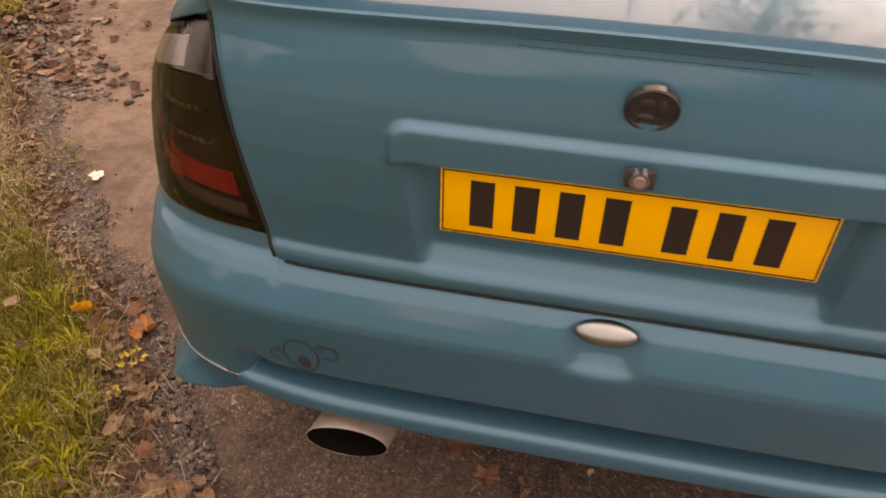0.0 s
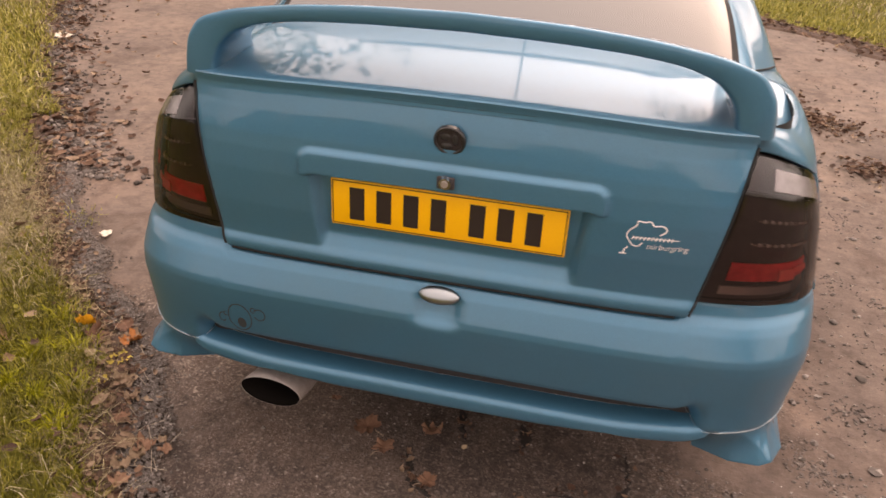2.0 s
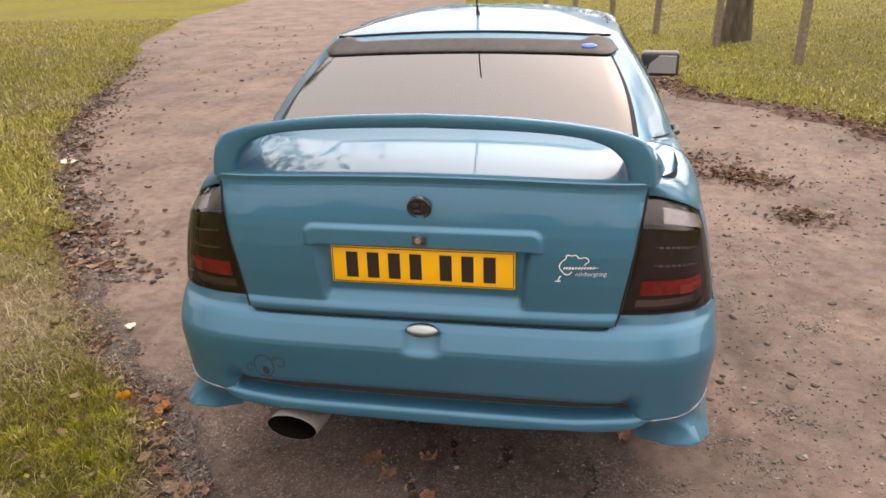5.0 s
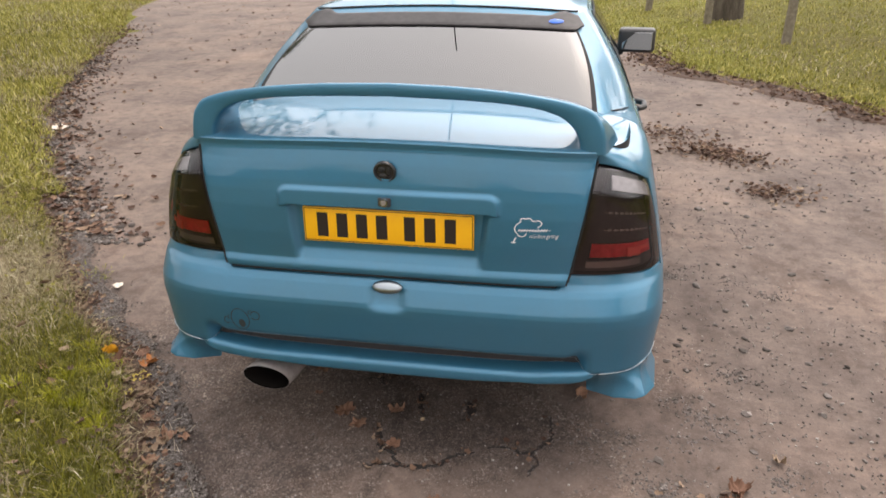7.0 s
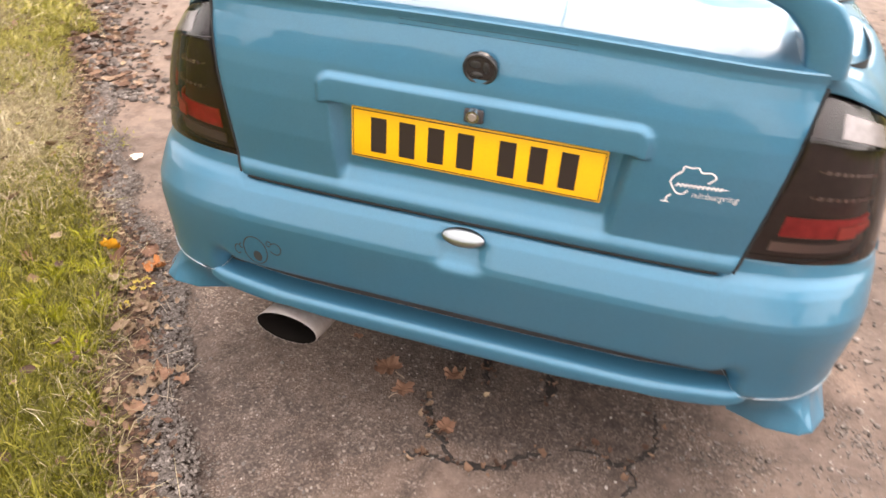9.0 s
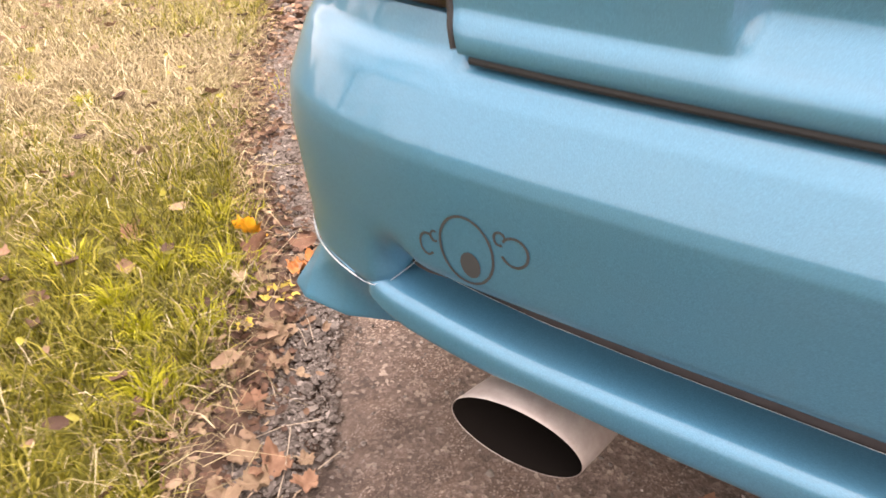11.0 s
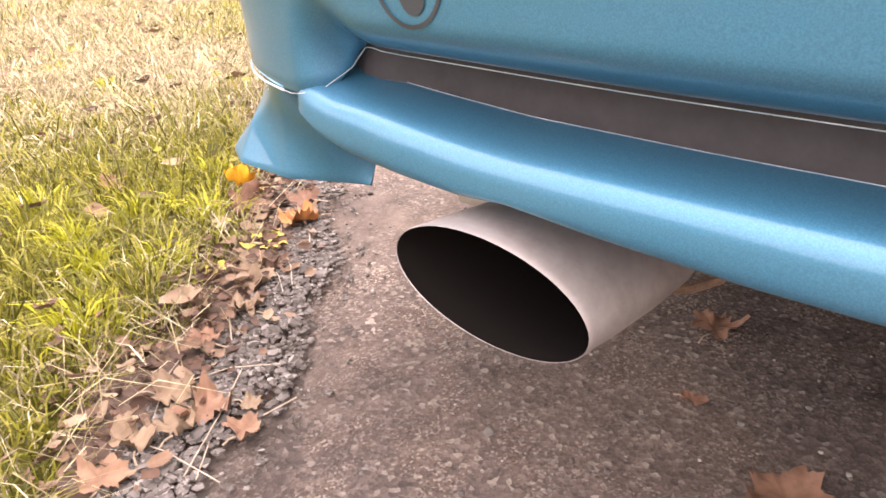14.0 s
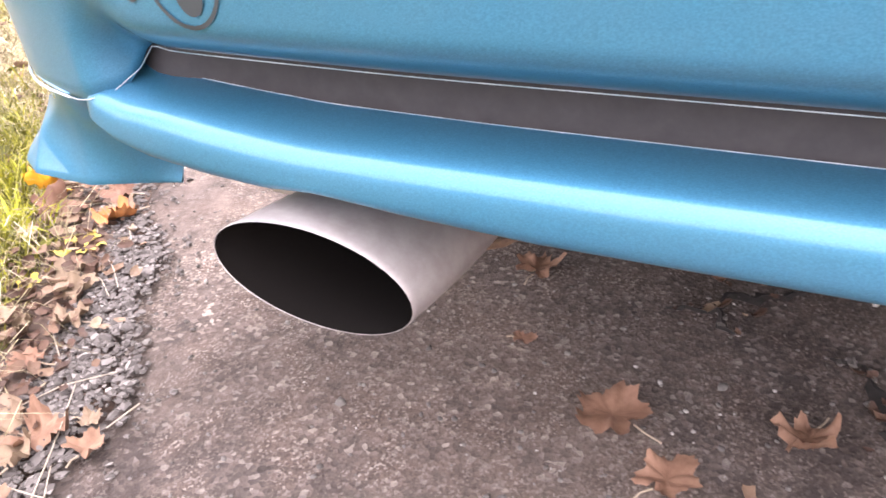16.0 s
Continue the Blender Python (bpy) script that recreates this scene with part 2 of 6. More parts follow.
LAMPRED = speckled("red reflector", (0.6, 0.012, 0.02), (1.0, 0.05, 0.06), 0.3, 38, 0.0, 0.6)
# lighter red for the glint drawn on the red reflector
REDGLINT = mat("painted red glint", (1.0, 0.12, 0.1), 0.3, 0.1)
LAMPCLEAR = mat("clear reflector", (0.5, 0.45, 0.42), 0.2, 0.6)
PALETOP = speckled("pale lamp top", (0.13, 0.12, 0.122), (0.2, 0.185, 0.19), 0.2, 30, 0.35)
LAMPRIB = mat("lamp rib", (0.6, 0.5, 0.44), 0.25, 0.7)
PALEEDGE = speckled("pale edge line", (0.12, 0.22, 0.27), (0.5, 0.53, 0.54), 0.5, 25)
RUBBER = speckled("tyre rubber", (0.014, 0.014, 0.014), (0.035, 0.033, 0.03), 0.85)
ALLOY = speckled("alloy", (0.3, 0.3, 0.31), (0.45, 0.45, 0.46), 0.35, 50, 0.8)
WHITE = mat("white vinyl", (0.72, 0.73, 0.74), 0.45)
INK = mat("black vinyl line", (0.025, 0.03, 0.035), 0.5)
BLUE = mat("blue sticker", (0.02, 0.12, 0.55), 0.3)
WOOD = speckled("weathered post wood", (0.12, 0.1, 0.07), (0.26, 0.22, 0.16), 0.9, 25)
MIRROR = mat("mirror glass", (0.45, 0.45, 0.45), 0.02, 1.0)
SOIL = speckled("dark soil", (0.009, 0.007, 0.006), (0.032, 0.024, 0.02), 0.95, 80)
EARTH = speckled("bare soil", (0.036, 0.021, 0.015), (0.115, 0.07, 0.048), 0.95, 45)
STONE = island_material("loose chippings", [(0, (0.062, 0.053, 0.047)), (0.5, (0.108, 0.093, 0.084)), (0.88, (0.158, 0.138, 0.126)), (1, (0.26, 0.23, 0.21))], 0.9, 0, 0.12)
PALESTONE = island_material("pale grit", [(0, (0.075, 0.064, 0.058)), (0.7, (0.15, 0.132, 0.117)), (1, (0.34, 0.31, 0.28))], 0.85)
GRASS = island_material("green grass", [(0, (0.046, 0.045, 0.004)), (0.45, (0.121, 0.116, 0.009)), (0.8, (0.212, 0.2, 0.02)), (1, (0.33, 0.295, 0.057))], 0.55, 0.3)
# far grass: yellower than GRASS, with stronger light put into its colour
FARGRASS = island_material("yellowing grass with added brightness", [(0, (0.095, 0.095, 0.01)), (0.45, (0.235, 0.22, 0.035)), (0.8, (0.39, 0.35, 0.09)), (1, (0.54, 0.47, 0.19))], 0.55, 0.3)
STRAW = island_material("dry grass", [(0, (0.12, 0.092, 0.05)), (0.5, (0.255, 0.208, 0.115)), (0.85, (0.42, 0.36, 0.22)), (1, (0.56, 0.5, 0.35))], 0.65, 0.2)
LITTER = island_material("leaf litter", [(0, (0.046, 0.025, 0.017)), (0.45, (0.1, 0.054, 0.035)), (0.75, (0.175, 0.104, 0.066)), (0.94, (0.27, 0.19, 0.13)), (1, (0.31, 0.235, 0.15))], 0.7, 0.1)
BROWNLEAF = object_material("brown leaf", [(0, (0.12, 0.064, 0.044)), (0.5, (0.18, 0.098, 0.066)), (1, (0.235, 0.14, 0.095))])
PALELEAF = object_material("tan leaf", [(0, (0.18, 0.125, 0.085)), (1, (0.28, 0.21, 0.15))])
YELLOWLEAF = object_material("yellow leaf", [(0, (0.46, 0.38, 0.06)), (1, (0.54, 0.43, 0.1))])
ORANGELEAF = object_material("orange leaf", [(0, (0.68, 0.3, 0.015)), (1, (0.72, 0.36, 0.02))])
RUSTLEAF = object_material("rust leaf", [(0, (0.36, 0.14, 0.045)), (1, (0.42, 0.17, 0.055))])
PAPERLEAF = object_material("bleached leaf", [(0, (0.6, 0.56, 0.5)), (1, (0.7, 0.66, 0.6))])
CROWN = island_material("tree leaves", [(0, (0.035, 0.055, 0.012)), (0.5, (0.07, 0.09, 0.02)), (0.85, (0.14, 0.13, 0.03)), (1, (0.22, 0.15, 0.03))], 0.6, 0.25)
LUSH = island_material("mossy yellow-green tufts", [(0, (0.2, 0.21, 0.008)), (0.6, (0.34, 0.34, 0.015)), (1, (0.46, 0.44, 0.04))], 0.55, 0.3)
RUST = speckled("rusty rod", (0.09, 0.05, 0.034), (0.2, 0.125, 0.085), 0.8, 60)
STEM = speckled("bleached straw", (0.24, 0.19, 0.14), (0.38, 0.32, 0.25), 0.7, 60)
TWIG = speckled("dry twig", (0.2, 0.145, 0.1), (0.36, 0.28, 0.2), 0.8, 60)


# ---- building helpers ----
def finish(me, material, sharp=35):
    me.materials.append(material)
    me.shade_smooth()
    if sharp:
        me.set_sharp_from_angle(angle=radians(sharp))
    return me


def mesh_np(name, verts, faces, material, sharp=35):
    me = bpy.data.meshes.new(name)
    me.from_pydata(np.asarray(verts, float).tolist(), [], [list(map(int, f)) for f in faces])
    me.update()
    return finish(me, material, sharp)


def part(name, shape, material, parent, label="", sharp=35):
    """Links a bmesh or a mesh as one object under a thing or a part."""
    if isinstance(shape, bmesh.types.BMesh):
        bmesh.ops.recalc_face_normals(shape, faces=shape.faces)
        me = bpy.data.meshes.new(name)
        shape.to_mesh(me)
        shape.free()
        finish(me, material, sharp)
    else:
        me = shape
    ob = new(name, me)
    ob.parent = parent
    if label:
        tagged(ob, label)
    return ob


def thing(name, label, category, group="", kind="", at=None):
    ob = new(name)
    if at is not None:
        ob.matrix_world = at
    return tagged(ob, label, category, group, kind)


def grid_faces(nu, nv, base=0):
    i, j = np.meshgrid(np.arange(nu - 1), np.arange(nv - 1), indexing="ij")
    a = (base + i * nv + j).ravel()
    return np.stack([a, a + nv, a + nv + 1, a + 1], 1)


def grid_normals(p):
    du, dv = np.gradient(p, axis=0), np.gradient(p, axis=1)
    n = np.cross(du, dv)
    return n / np.maximum(np.linalg.norm(n, axis=-1, keepdims=True), 1e-9)


def sheet(name, p, material, depth=0.012, round_=0.0015, outward=1, sharp=35):
    """A panel from a grid of points (nu, nv, 3), with rounded rims turned inwards by depth."""
    p = np.array(p, float)
    nu, nv = p.shape[:2]
    n = grid_normals(p) * outward
    edge = np.zeros((nu, nv), bool)
    edge[0], edge[-1], edge[:, 0], edge[:, -1] = True, True, True, True
    q = p.copy()
    q[edge] -= n[edge] * round_
    verts, faces = [q.reshape(-1, 3)], [grid_faces(nu, nv)]
    ring = [(i, 0) for i in range(nu)] + [(nu - 1, j) for j in range(1, nv)] + [(i, nv - 1) for i in range(nu - 2, -1, -1)] + [(0, j) for j in range(nv - 2, 0, -1)]
    a = np.array([i * nv + j for i, j in ring])
    if depth:
        low = np.array([p[i, j] - n[i, j] * depth for i, j in ring])
        verts.append(low)
        b = nu * nv + np.arange(len(ring))
        faces.append(np.stack([a, b, np.roll(b, -1), np.roll(a, -1)], 1))
    f = np.concatenate(faces)
    if outward < 0:
        f = f[:, ::-1]
    return mesh_np(name, np.concatenate(verts), f, material, sharp)


def tube(points, radii, sides=12, cap=True, squash=None, turn=0.0):
    """A bmesh tube through points; squash: (a, b) factors of the section."""
    bm = bmesh.new()
    pts = [Vector(p) for p in points]
    rings = []
    sx_, sy_ = squash or (1, 1)
    for k, p in enumerate(pts):
        d = (pts[min(k + 1, len(pts) - 1)] - pts[max(k - 1, 0)]).normalized()
        u = d.orthogonal().normalized() if abs(d.z) > 0.95 else d.cross(Vector((0, 0, 1))).normalized()
        v = d.cross(u).normalized()
        r = radii[k] if isinstance(radii, (list, tuple)) else radii
        ring = []
        for i in range(sides):
            a = 2 * math.pi * i / sides
            c, s = math.cos(a) * sx_, math.sin(a) * sy_
            c, s = c * math.cos(turn) - s * math.sin(turn), c * math.sin(turn) + s * math.cos(turn)
            ring.append(bm.verts.new(p + r * (c * u + s * v)))
        rings.append(ring)
    for r1, r2 in zip(rings, rings[1:]):
        for i in range(sides):
            bm.faces.new((r1[i], r1[(i + 1) % sides], r2[(i + 1) % sides], r2[i]))
    if cap:
        bm.faces.new(rings[0][::-1])
        bm.faces.new(rings[-1])
    return bm


def box(x0, y0, z0, x1, y1, z1, bev=0.0, seg=2):
    bm = bmesh.new()
    bmesh.ops.create_cube(bm, size=1, matrix=Matrix.LocRotScale(((x0 + x1) / 2, (y0 + y1) / 2, (z0 + z1) / 2), None, (x1 - x0, y1 - y0, z1 - z0)))
    if bev:
        bmesh.ops.bevel(bm, geom=bm.edges[:], offset=bev, segments=seg, affect="EDGES", profile=0.5)
    return bm


def smooth(a, b, x):
    t = np.clip((np.asarray(x, float) - a) / (b - a), 0, 1)
    return t * t * (3 - 2 * t)


# ---- the car's rear surface ----
YC = 0.5
ZW = [0.20, 0.30, 0.40, 0.55, 0.66, 0.75, 0.85, 0.93, 0.98, 1.02, 1.045, 1.06, 1.072, 1.08]
WW = [0.79, 0.81, 0.83, 0.846, 0.838, 0.824, 0.805, 0.789, 0.775, 0.757, 0.735, 0.705, 0.66, 0.595]
WP = [0.79, 0.81, 0.83, 0.846, 0.838, 0.822, 0.801, 0.778, 0.759, 0.737, 0.737, 0.737, 0.737, 0.737]
ZN, NN = [0.40, 0.60, 0.66, 0.72, 1.1], [5.6, 5.6, 5.2, 4.8, 4.8]
BUMPER = ([0.36, 0.44, 0.50, 0.56, 0.583, 0.597, 0.62, 0.645, 0.662, 0.675, 0.70, 0.725], [-0.054, -0.053, -0.056, -0.0585, -0.0585, -0.0555, -0.0455, -0.034, -0.022, -0.006, 0.0, 0.008])
LID = ([0.64, 0.663, 0.677, 0.684, 0.692, 0.699, 0.706, 0.711, 0.7145, 0.7175, 0.723, 0.737, 0.80, 0.88, 0.93, 0.96, 0.985, 1.006, 1.025, 1.04, 1.05, 1.058, 1.064, 1.0675, 1.071, 1.082], [-0.018, -0.0225, -0.0262, -0.0278, -0.0286, -0.028, -0.0256, -0.0228, -0.0206, -0.0191, -0.0188, -0.0187, -0.0205, -0.0178, -0.0125, -0.0075, -0.0015, 0.004, 0.0098, 0.0142, 0.0155, 0.0145, 0.0132, 0.0138, 0.018, 0.04])
LAMP = ([0.64, 0.70, 0.80, 0.90, 0.95, 1.0, 1.04], [-0.004, -0.016, -0.0205, -0.0205, -0.019, -0.0165, -0.015])


def width_at(z):
    return np.interp(z, ZW, WW)


def width_plan(z):
    """The width that shapes the rear corners: it stops narrowing above the lamps."""
    return np.interp(z, ZW, WP)


def plan(a, z, prof):
    """The point of the rear surface at the plan angle a (0: the middle, 90 degrees: the side) and height z."""
    a, z = np.broadcast_arrays(np.asarray(a, float), np.asarray(z, float))
    n, w, d = np.interp(z, ZN, NN), width_plan(z), YC - np.interp(z, *prof)
    s, c = np.abs(np.sin(a)), np.abs(np.cos(a))
    r = (s**n + c**n) ** (-1 / n)
    return np.stack([w * r * np.sin(a), YC - d * r * np.cos(a), z], -1)


def angle_at(x, z):
    """The plan angle at which the surface has this x."""
    w, n = width_plan(z), np.interp(z, ZN, NN)
    q = np.clip(np.abs(x) / w, 0, 0.9995)
    return np.sign(x) * np.arctan2(q, (1 - q**n) ** (1 / n))


def lid_side(z, left=False):
    return -0.012 * left * smooth(1.05, 0.74, z) + np.interp(z, [0.655, 0.69, 0.72, 0.80, 0.90, 1.0, 1.06, 1.09], [0.526, 0.534, 0.544, 0.558, 0.576, 0.592, 0.602, 0.604])


car = thing("car", "teal-blue metallic two-door coupe parked on a gravelly track", "car")

# boot lid with its handle brow and plate recess
nx, nz = 181, 121
u, v = np.linspace(-1, 1, nx)[:, None], np.linspace(0, 1, nz)[None, :]
top_z = 1.069 + 0.018 * (1 - u**2)
Z = 0.681 + v * (top_z - 0.681)
X = u * (lid_side(Z, u < 0) - 0.003)
P = plan(angle_at(X, Z), Z - 0.018 * (1 - u**2) * smooth(0.9, 1.06, Z), LID)
P[..., 0], P[..., 2] = X, Z
corner = np.hypot(np.maximum(np.abs(X) - 0.302, 0), np.maximum(Z - 0.918, 0))
brow = smooth(0.034, 0.022, corner) * smooth(0.886, 0.892, Z)
hollow = smooth(0.312, 0.286, np.abs(X) + 0.12 * (0.9 - Z)) * smooth(0.70, 0.752, Z) * smooth(0.896, 0.888, Z)
P[..., 1] += -0.0105 * brow + 0.024 * hollow
lid = part("boot_lid", sheet("boot_lid", P, PAINT, 0.02), PAINT, car)

gap = [tuple(p) for p in P[2:-2:3, 0] + (0, 0.006, -0.004)]
part("shut_line", tube(gap, 0.0042, 6), SEAM, lid)
for k in (0, -1):
    gap = [tuple(p) for p in P[k, 1:-6:3] + (0.004 * (-1 if k == 0 else 1), 0.004, 0)]
    part("shut_line", tube(gap, 0.0036, 6), SEAM, lid)

# top of the lid, from its rear edge to the glass
u, v = np.linspace(-1, 1, 61)[:, None], np.linspace(0, 1, 41)[None, :]
edge = plan(angle_at(u * 0.603, 1.068), 1.067 + 0 * u, LID)[..., 1] + 0.003
Y = edge + v * (0.56 - edge)
X = u * (0.603 + 0 * Y)
Z = 1.0695 + 0.018 * (1 - u**2) + 0.032 * (1 - (1 - v) ** 1.8) * (1 - 0.5 * u**4) - 0.0015 * smooth(0.02, 0.0, Y - edge)
part("lid_top", sheet("lid_top", np.stack([X, Y, Z], -1), PAINT, 0.02), PAINT, lid)

# bumper with a scooped hollow for the towing eye
nx, nz = 421, 71
amax = radians(88)
u, v = np.linspace(-1, 1, nx)[:, None], np.linspace(0, 1, nz)[None, :]
A = u * amax + 0 * v
ax = np.abs(plan(A, 0.5 + 0 * A, BUMPER)[..., 0])
ztop = 0.672 + 0.036 * smooth(0.517, 0.545, ax) - 0.012 * smooth(0.7, 0.83, ax)
zbot = 0.4375 + 0.003 * smooth(0.3, 0.5, ax) - 0.030 * (1 - np.sqrt(1 - np.clip((ax - 0.565) / 0.032, 0, 1) ** 2)) - 0.0105 * smooth(0.585, 0.645, ax) + 0.02 * smooth(0.74, 0.84, ax)
Z = zbot + v**0.9 * (ztop - zbot)
P = plan(A, Z, BUMPER)
scoop = np.exp(-((P[..., 0] / 0.05) ** 4) - ((P[..., 2] - 0.615) / 0.034) ** 4)
P[..., 1] += 0.017 * scoop
P[..., 1] += 0.052 * smooth(0.474 + 0.03 * smooth(0.54, 0.6, ax), 0.42, Z) ** 1.5 * smooth(0.63, 0.575, ax)
bumper = part("rear_bumper", sheet("rear_bumper", P, PAINT, 0.03, 0.003), PAINT, car)

# thin pale lines along the bumper's lower edge, thicker at the corners
lip_edge = [tuple(p) for p in P[(np.abs(P[:, 0, 0]) < 0.83)][::2, 0] + (0, -0.0006, -0.0004)]
part("pale_edge", tube(lip_edge, 0.00036, 6), PALEEDGE, bumper, "thin pale line on the lower edge")
for side in (-1, 1):
    corner_edge = [p for p in lip_edge if 0.64 < side * p[0]]
    part("pale_corner", tube(corner_edge, 0.0011, 6), PALEEDGE, bumper, "thin pale line on the corner edge")

# slot behind the lip, with rounded ends
u, v = np.linspace(-1, 1, 81)[:, None], np.linspace(0, 1, 7)[None, :]
Z = 0.375 + 0.085 * v + 0 * u
P = plan(angle_at(u * 0.602 + 0 * Z, Z), Z, BUMPER)
P[..., 1] += 0.0625 - 0.012 * smooth(0.51, 0.59, np.abs(P[..., 0]))
part("slot_back", sheet("slot_back", P, DARK, 0.0), DARK, bumper, "dark unpainted plastic strip in a slot")

# lower lip: a rounded ledge under the slot
prof = [(0.006, 0.3964), (0.0, 0.396), (-0.02, 0.3943), (-0.032, 0.3927), (-0.04, 0.3908), (-0.0455, 0.388), (-0.0492, 0.384), (-0.0514, 0.379), (-0.0525, 0.373), (-0.053, 0.366)]
face = [(-0.0533, 0.3), (-0.053, 0.5), (-0.052, 0.72), (-0.05, 0.88), (-0.0465, 0.97), (-0.041, 1.0), (-0.02, 0.98), (0.06, 0.9)]
nx = 181
xs = np.linspace(-0.642, 0.642, nx)
P = np.zeros((nx, len(prof) + len(face), 3))
base = plan(angle_at(xs, 0.40 + 0 * xs), 0.40 + 0 * xs, ([0, 2], [0.0, 0.0]))[:, 1]
lift = 0.012 * smooth(0.40, 0.60, np.abs(xs))
rise = np.interp(np.abs(xs), [0, 0.3, 0.4, 0.46, 0.52, 0.57, 0.59, 0.605, 0.625, 0.642], [0.0025, 0.004, 0.0055, 0.0055, 0.004, 0.003, 0.005, 0.01, 0.011, 0.008])
foot = np.interp(np.abs(xs), [0, 0.25, 0.34, 0.41, 0.45, 0.5, 0.565, 0.603, 0.625, 0.638], [0.346, 0.348, 0.353, 0.359, 0.356, 0.358, 0.363, 0.372, 0.386, 0.398])
for k, (py, pz) in enumerate(prof):
    P[:, k] = np.stack([xs, base + py, pz + lift + rise * np.interp(py, [-0.044, 0.006], [0, 1.15]) + 0.012 * smooth(0.585, 0.642, np.abs(xs)) * (py < -0.03) * min(1.0, max(0.0, -py - 0.03) / 0.012)], -1)
top = P[:, len(prof) - 1, 2].copy()
P[:, :, 1] += (0.016 * smooth(0.615, 0.642, np.abs(xs)) ** 2)[:, None] * (np.arange(P.shape[1]) > 3)[None, :]
for k, (py, q) in enumerate(face):
    P[:, len(prof) + k] = np.stack([xs, base + py + 0.016 * smooth(0.615, 0.642, np.abs(xs)) ** 2, top + (np.minimum(foot, top - 0.003) - top) * q], -1)
lip = part("lower_lip", sheet("lower_lip", P, PAINT, 0.004, 0.0, -1), PAINT, bumper)
# thin pale line along the ledge's inner edge
ledge = [tuple(p) for p in P[(np.abs(xs) < 0.592), 0][::2] + (0, -0.0006, 0.0003)]
part("pale_edge", tube(ledge, 0.00027, 6), PALEEDGE, lip, "thin pale line on the ledge's edge")

# corner flaps below the bumper
for side in (-1, 1):
    nu, nv = 65, 31
    u, v = np.linspace(0, 1, nu), np.linspace(0, 1, nv)
    tops = plan(angle_at(np.interp(u, [0, 0.08, 0.5, 1], [0.612, 0.650, 0.775, 0.828]), 0.40 + 0 * u), np.interp(u, [0, 1], [0.398, 0.418]), BUMPER)
    tops[:, 1] += np.interp(u, [0, 0.08, 0.1], [0.06, 0.003, 0.0])
    tops[:, 2] -= np.interp(u, [0, 0.08], [0.05, 0.0])
    uk = [0, 0.25, 0.45, 0.58, 0.75, 1]
    lows = np.stack([np.interp(u, uk, [0.618, 0.70, 0.768, 0.798, 0.832, 0.85]), np.interp(u, uk, [0.036, 0.006, 0.004, 0.02, 0.09, 0.28]), np.interp(u, uk, [0.300, 0.299, 0.303, 0.307, 0.30, 0.285])], -1)
    P = tops[:, None] * (1 - v)[None, :, None] + lows[:, None] * v[None, :, None]
    belly = np.sin(np.pi * v)[None, :]
    P[..., 1] += 0.012 * belly * smooth(0.62, 0.3, u)[:, None]
    P[..., 0] -= 0.014 * belly * smooth(0.3, 0.8, u)[:, None]
    # a crease from the bumper's corner, with the outer facet flaring out to the bottom edge
    fold = np.clip(u[:, None] - (0.1 + 0.48 * v[None, :] ** 0.7), 0, 0.22)
    flare = np.sin(np.pi * v[None, :]) ** 0.7
    P[..., 0] -= 0.012 * fold * flare
    P[..., 1] += 0.1 * fold * flare
    P[..., 0] *= side
    part("corner_flap", sheet("corner_flap", P, PAINT, 0.006, 0.001, -side), PAINT, bumper)

# towing-eye dish
bm = bmesh.new()
bmesh.ops.create_uvsphere(bm, u_segments=28, v_segments=14, radius=1, matrix=Matrix.LocRotScale((0, -0.033, 0.647), Euler((radians(-38), 0, 0)), (0.047, 0.013, 0.021)))
part("towing_dish", bm, DISH, bumper, "bright chrome oval dish")

# tail lamps and rear wings
def lamp_top(v_):
    """The lamp's upper fifth leans forward."""
    return 0.032 * np.clip((v_ - 0.8) / 0.2, 0, 1) ** 1.1


